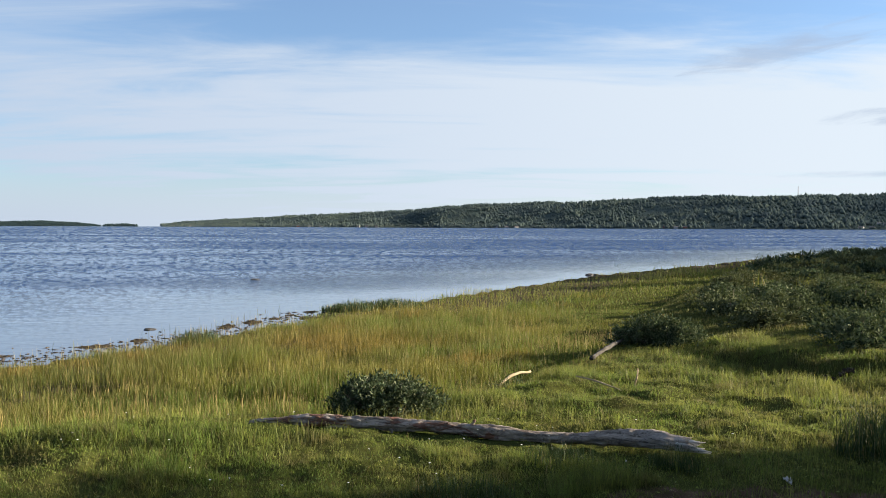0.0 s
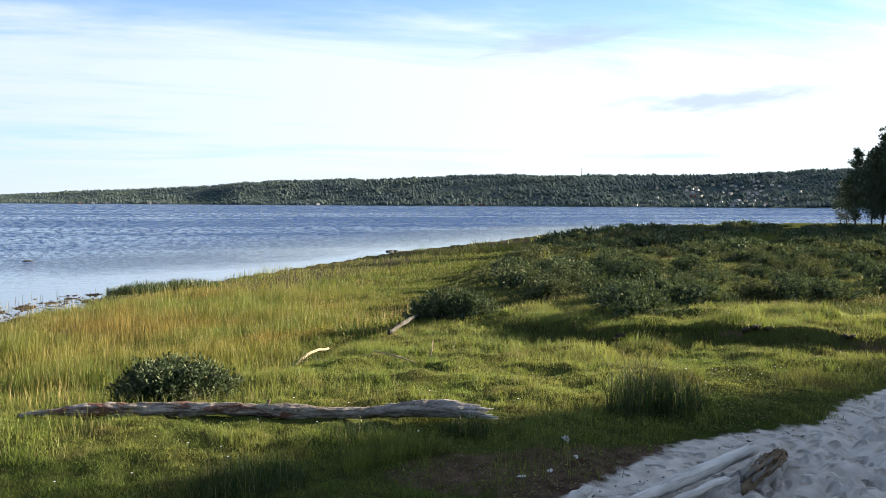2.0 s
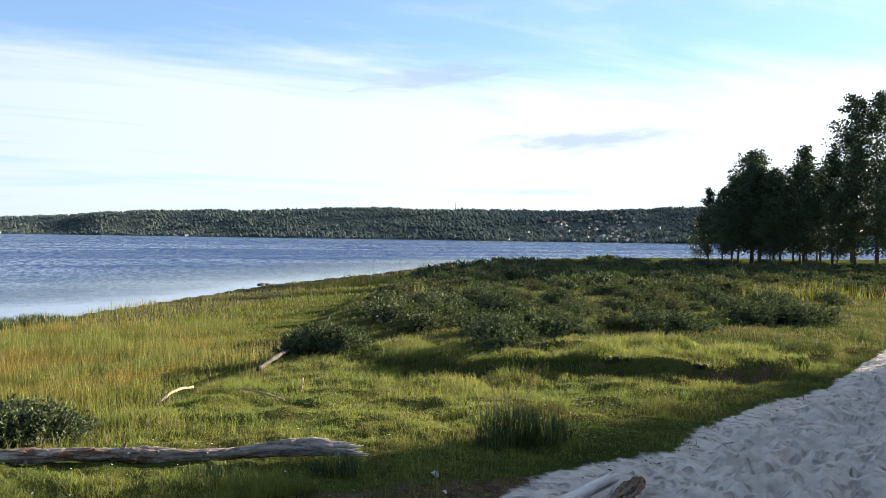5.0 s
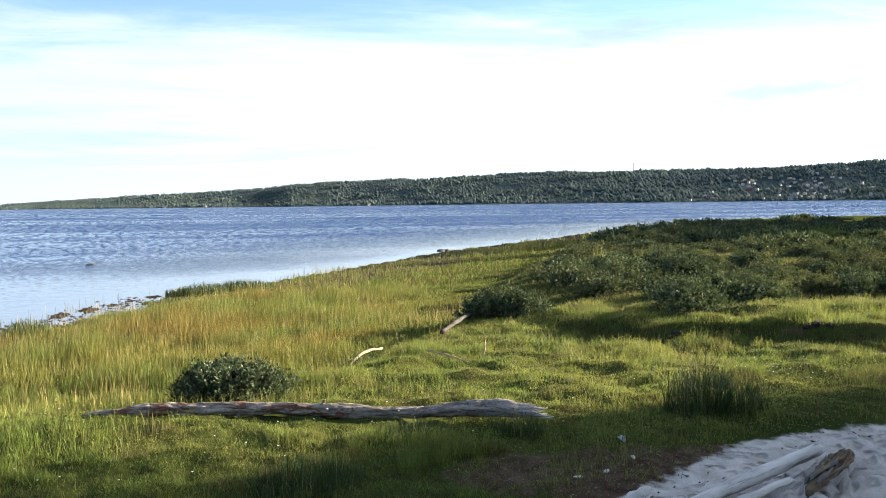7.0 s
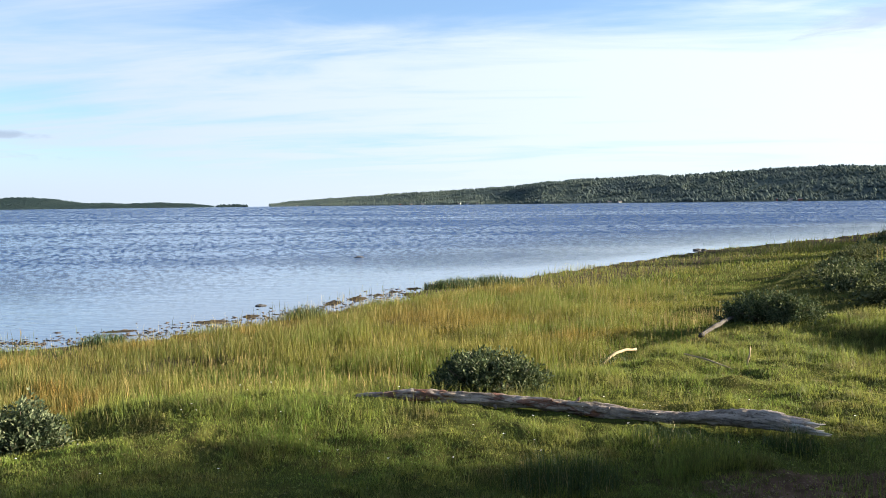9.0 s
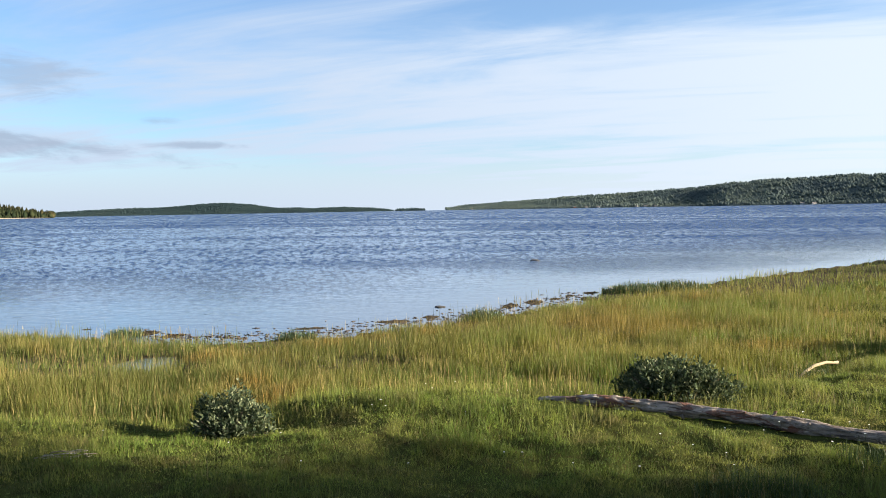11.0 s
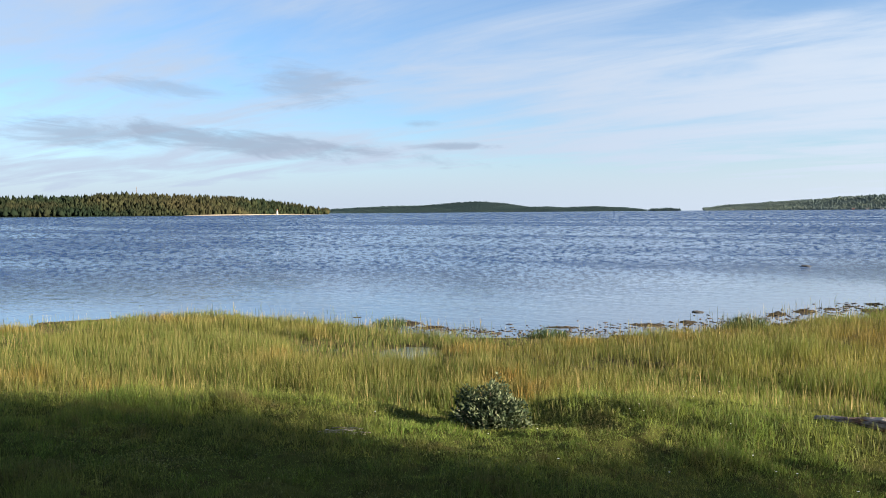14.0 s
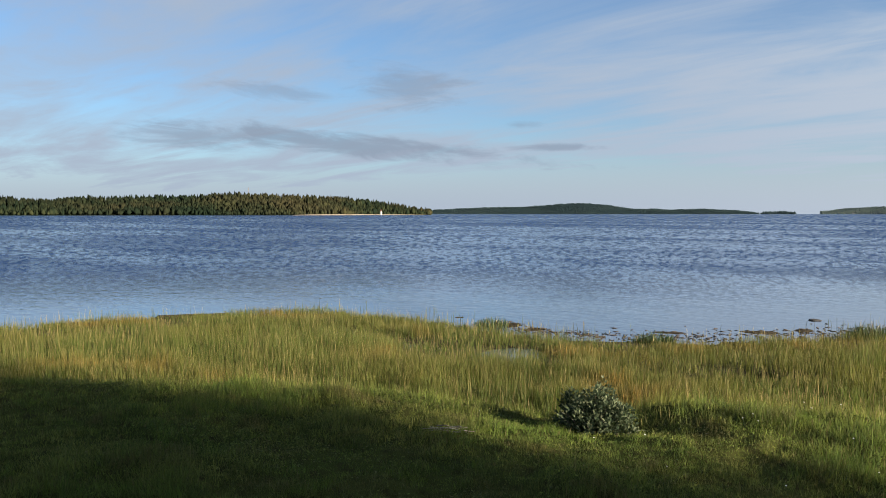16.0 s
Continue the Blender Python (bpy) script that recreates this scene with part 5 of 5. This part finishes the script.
# ---- houses and marks on the far shores ----
def house(m, wall, long, deep, tall, label, rich=False):
    thing = empty("house", m, label, "house", "houses on the far hillside")
    bm = bmesh.new()
    x0, y0, ridge = long / 2, deep / 2, tall + deep * 0.32
    v = [bm.verts.new(q) for q in ((-x0, -y0, -10), (x0, -y0, -10), (x0, y0, -10), (-x0, y0, -10), (-x0, -y0, tall), (x0, -y0, tall), (x0, y0, tall), (-x0, y0, tall), (-x0, 0, ridge), (x0, 0, ridge))]
    for f in ((0, 1, 5, 4), (2, 3, 7, 6), (1, 2, 6, 9, 5), (3, 0, 4, 8, 7)):
        bm.faces.new([v[i] for i in f])
    part("wall", bm, wall, thing, flat=True)
    bm = bmesh.new()
    e, lift = 0.5, 0.25
    for s in (-1, 1):
        q = [(-x0 - e, s * (y0 + e), tall - 0.3), (x0 + e, s * (y0 + e), tall - 0.3), (x0 + e, 0, ridge), (-x0 - e, 0, ridge)]
        lo, hi = [bm.verts.new(p) for p in q], [bm.verts.new((p[0], p[1], p[2] + lift)) for p in q]
        bm.faces.new(hi)
        bm.faces.new(lo[::-1])
        for i in range(4):
            bm.faces.new((lo[i], lo[(i + 1) % 4], hi[(i + 1) % 4], hi[i]))
    part("roof", bm, ROOF, thing, flat=True)
    for i in range(2):
        bm = bmesh.new()
        bmesh.ops.create_cube(bm, size=1.0, matrix=Matrix.Translation((x0 * (i - 0.5), -y0 - 0.03, tall * 0.55)) @ Matrix.Diagonal((1.6, 0.12, 1.3, 1)))
        part("window", bm, GLASS, thing, flat=True)
    return thing


def on_hill(bearing, u, turn=0.0, lift=0.8):
    x, y, z = hill_rise(np.array([float(bearing)]), np.array([float(u)]))
    return pose(float(x[0]), float(y[0]), float(z[0]) + lift, 0, 0, bearing + turn)


kinds = [house(on_hill(-33.77, 0.02), WALL_WHITE, 11, 7, 3.4, "white wooden house near the far shore"), house(on_hill(-30.24, 0.62), WALL_WHITE, 10, 7, 4.2, "white wooden house among trees on the far hillside"),
         house(on_hill(-31.2, 0.3), WALL_RED, 10, 7, 4, "red wooden house on the far hillside"), house(on_hill(-34.6, 0.36), WALL_OCHRE, 11, 7, 4, "ochre wooden house on the far hillside")]
for k in range(84):
    bearing, u = pick.gauss(-34.0, 2.6), abs(pick.gauss(0.30, 0.18)) + 0.01
    made = copy_thing(kinds[pick.choice((0, 0, 1, 3, 1, 1, 0))], on_hill(bearing, min(u, 0.8), pick.uniform(-50, 50), 3.6))
    made.scale = (pick.uniform(0.35, 0.65), pick.uniform(0.5, 0.75), pick.uniform(0.18, 0.34))
for bearing, u, k in ((-16.1, 0.0, 0), (-16.7, 0.01, 2), (-15.4, 0.01, 2), (-28.9, 0.08, 1), (-27.4, 0.03, 0), (-28.0, 0.02, 0), (-24.3, 0.55, 0), (-30.9, 0.66, 1), (6.0, 0.0, 0), (5.4, 0.0, 1), (4.7, 0.01, 0), (9.4, 0.0, 0), (10.2, 0.01, 2), (8.6, 0.0, 0), (-5.2, 0.0, 0), (-3.9, 0.01, 1), (-4.5, 0.0, 0), (17.4, 0.01, 1)):
    copy_thing(kinds[k], on_hill(bearing, u, pick.uniform(-30, 30))).scale = (0.7, 0.7, 0.55)

def mast(bearing, d, foot, tall, wide, label):
    """A slim lattice mast on a wooded crest."""
    a = radians(bearing)
    thing = empty("mast", pose(-math.sin(a) * d, math.cos(a) * d, foot), label, "mast")
    for k in range(3):
        t = 2.094 * k
        bm = bmesh.new()
        tube(bm, [(wide * math.cos(t), wide * math.sin(t), 0), (wide * 0.4 * math.cos(t), wide * 0.4 * math.sin(t), tall)], [0.32, 0.22], 5)
        part("leg", bm, ROOF, thing)
    for k in range(6):
        bm = bmesh.new()
        f, t = 1 - 0.1 * k, 2.094 * k
        tube(bm, [(wide * f * math.cos(t), wide * f * math.sin(t), tall * k / 6), (wide * f * math.cos(t + 2.094), wide * f * math.sin(t + 2.094), tall * (k + 0.7) / 6)], [0.14, 0.14], 4)
        part("brace", bm, ROOF, thing)


mast(-23.72, 1990, 58.0, 38.0, 0.9, "slim grey mast over the woods on the far hill")
mast(57.9, 1330, 24.0, 20.0, 0.6, "slim grey mast over the pines of the point")

a = radians(48.76)
beacon = empty("beacon", pose(-math.sin(a) * 1330, math.cos(a) * 1330, WATER_Z - 0.5), "small white beacon tower at the end of the beach", "beacon")
bm = bmesh.new()
tube(bm, [(0, 0, 0), (0, 0, 2), (0, 0, 7), (0, 0, 7.4)], [2.0, 1.6, 1.2, 1.5], 12)
part("tower", bm, WALL_WHITE, beacon)
bm = bmesh.new()
tube(bm, [(0, 0, 7.4), (0, 0, 8.8), (0, 0, 9.6)], [0.9, 0.9, 0.1], 10)
part("lantern", bm, WALL_RED, beacon, "red lantern top")


def beach(az0, az1, d, high, wide):
    """A strip of pale sand along the far waterside."""
    b = np.linspace(az0, az1, 60)
    rows = []
    for u, z in ((-0.3, -0.6), (0.25, 0.35), (0.8, 0.9), (1.0, 1.0), (1.15, -0.5)):
        dd = np.interp(b, (45.2, 46.2, 47.8, 50.1, 53.1, 56.5), (1500, 1450, 1400, 1300, 1200, 1150)) - d + u * wide
        hh = WATER_Z + high * z * np.sin(np.clip((b - az0) / (az1 - az0), 0, 1) * math.pi) ** 0.5 * (0.6 + 0.8 * rng.rand(len(b)).cumsum() / len(b))
        rows.append(np.stack([-np.sin(np.radians(b)) * dd, np.cos(np.radians(b)) * dd, hh], -1))
    ob = sheet("beach_far", np.concatenate(rows), grid_faces(5, len(b)), SHORE_SAND)
    tagged(ob, "strip of pale sand below the pines", "beach", kind="structure")


beach(45.4, 55.0, 12, 2.2, 16)

# bits of bark and twig along the edge of the sand
t = rng.rand(70)
edge_x, edge_y = np.interp(t, np.linspace(0, 1, 9), SAND[3:12, 0]), np.interp(t, np.linspace(0, 1, 9), SAND[3:12, 1])
edge_x, edge_y = edge_x + rng.normal(0.05, 0.12, 70), edge_y - np.abs(rng.normal(0.0, 0.10, 70))
edge_z, *_ = land(edge_x, edge_y)
long, turn, fat = rng.uniform(0.015, 0.05, 70), rng.rand(70) * 6.283, rng.uniform(0.003, 0.007, 70)
u = np.stack([np.cos(turn) * long / 2, np.sin(turn) * long / 2, rng.uniform(-0.15, 0.15, 70) * long], -1)
v = np.stack([-np.sin(turn) * fat, np.cos(turn) * fat, np.zeros(70)], -1)
o = np.stack([edge_x, edge_y, edge_z + 0.008], -1)
up_ = np.array([0, 0, 1.0]) * fat[:, None]
verts = np.stack([o - u, o + v, o + u, o - v, o + up_, o - up_], 1)
cell = np.array([(0, 3, 4), (3, 2, 4), (2, 1, 4), (1, 0, 4), (3, 0, 5), (2, 3, 5), (1, 2, 5), (0, 1, 5)])
mesh = fill(bpy.data.meshes.new("shore_debris"), verts.reshape(-1, 3), (cell[None] + 6 * np.arange(70)[:, None, None]).reshape(-1, 3))
mesh.materials.append(BARK)
tagged(new("shore_debris", mesh), "dark bits of bark and twig along the sand", "debris", kind="stuff")
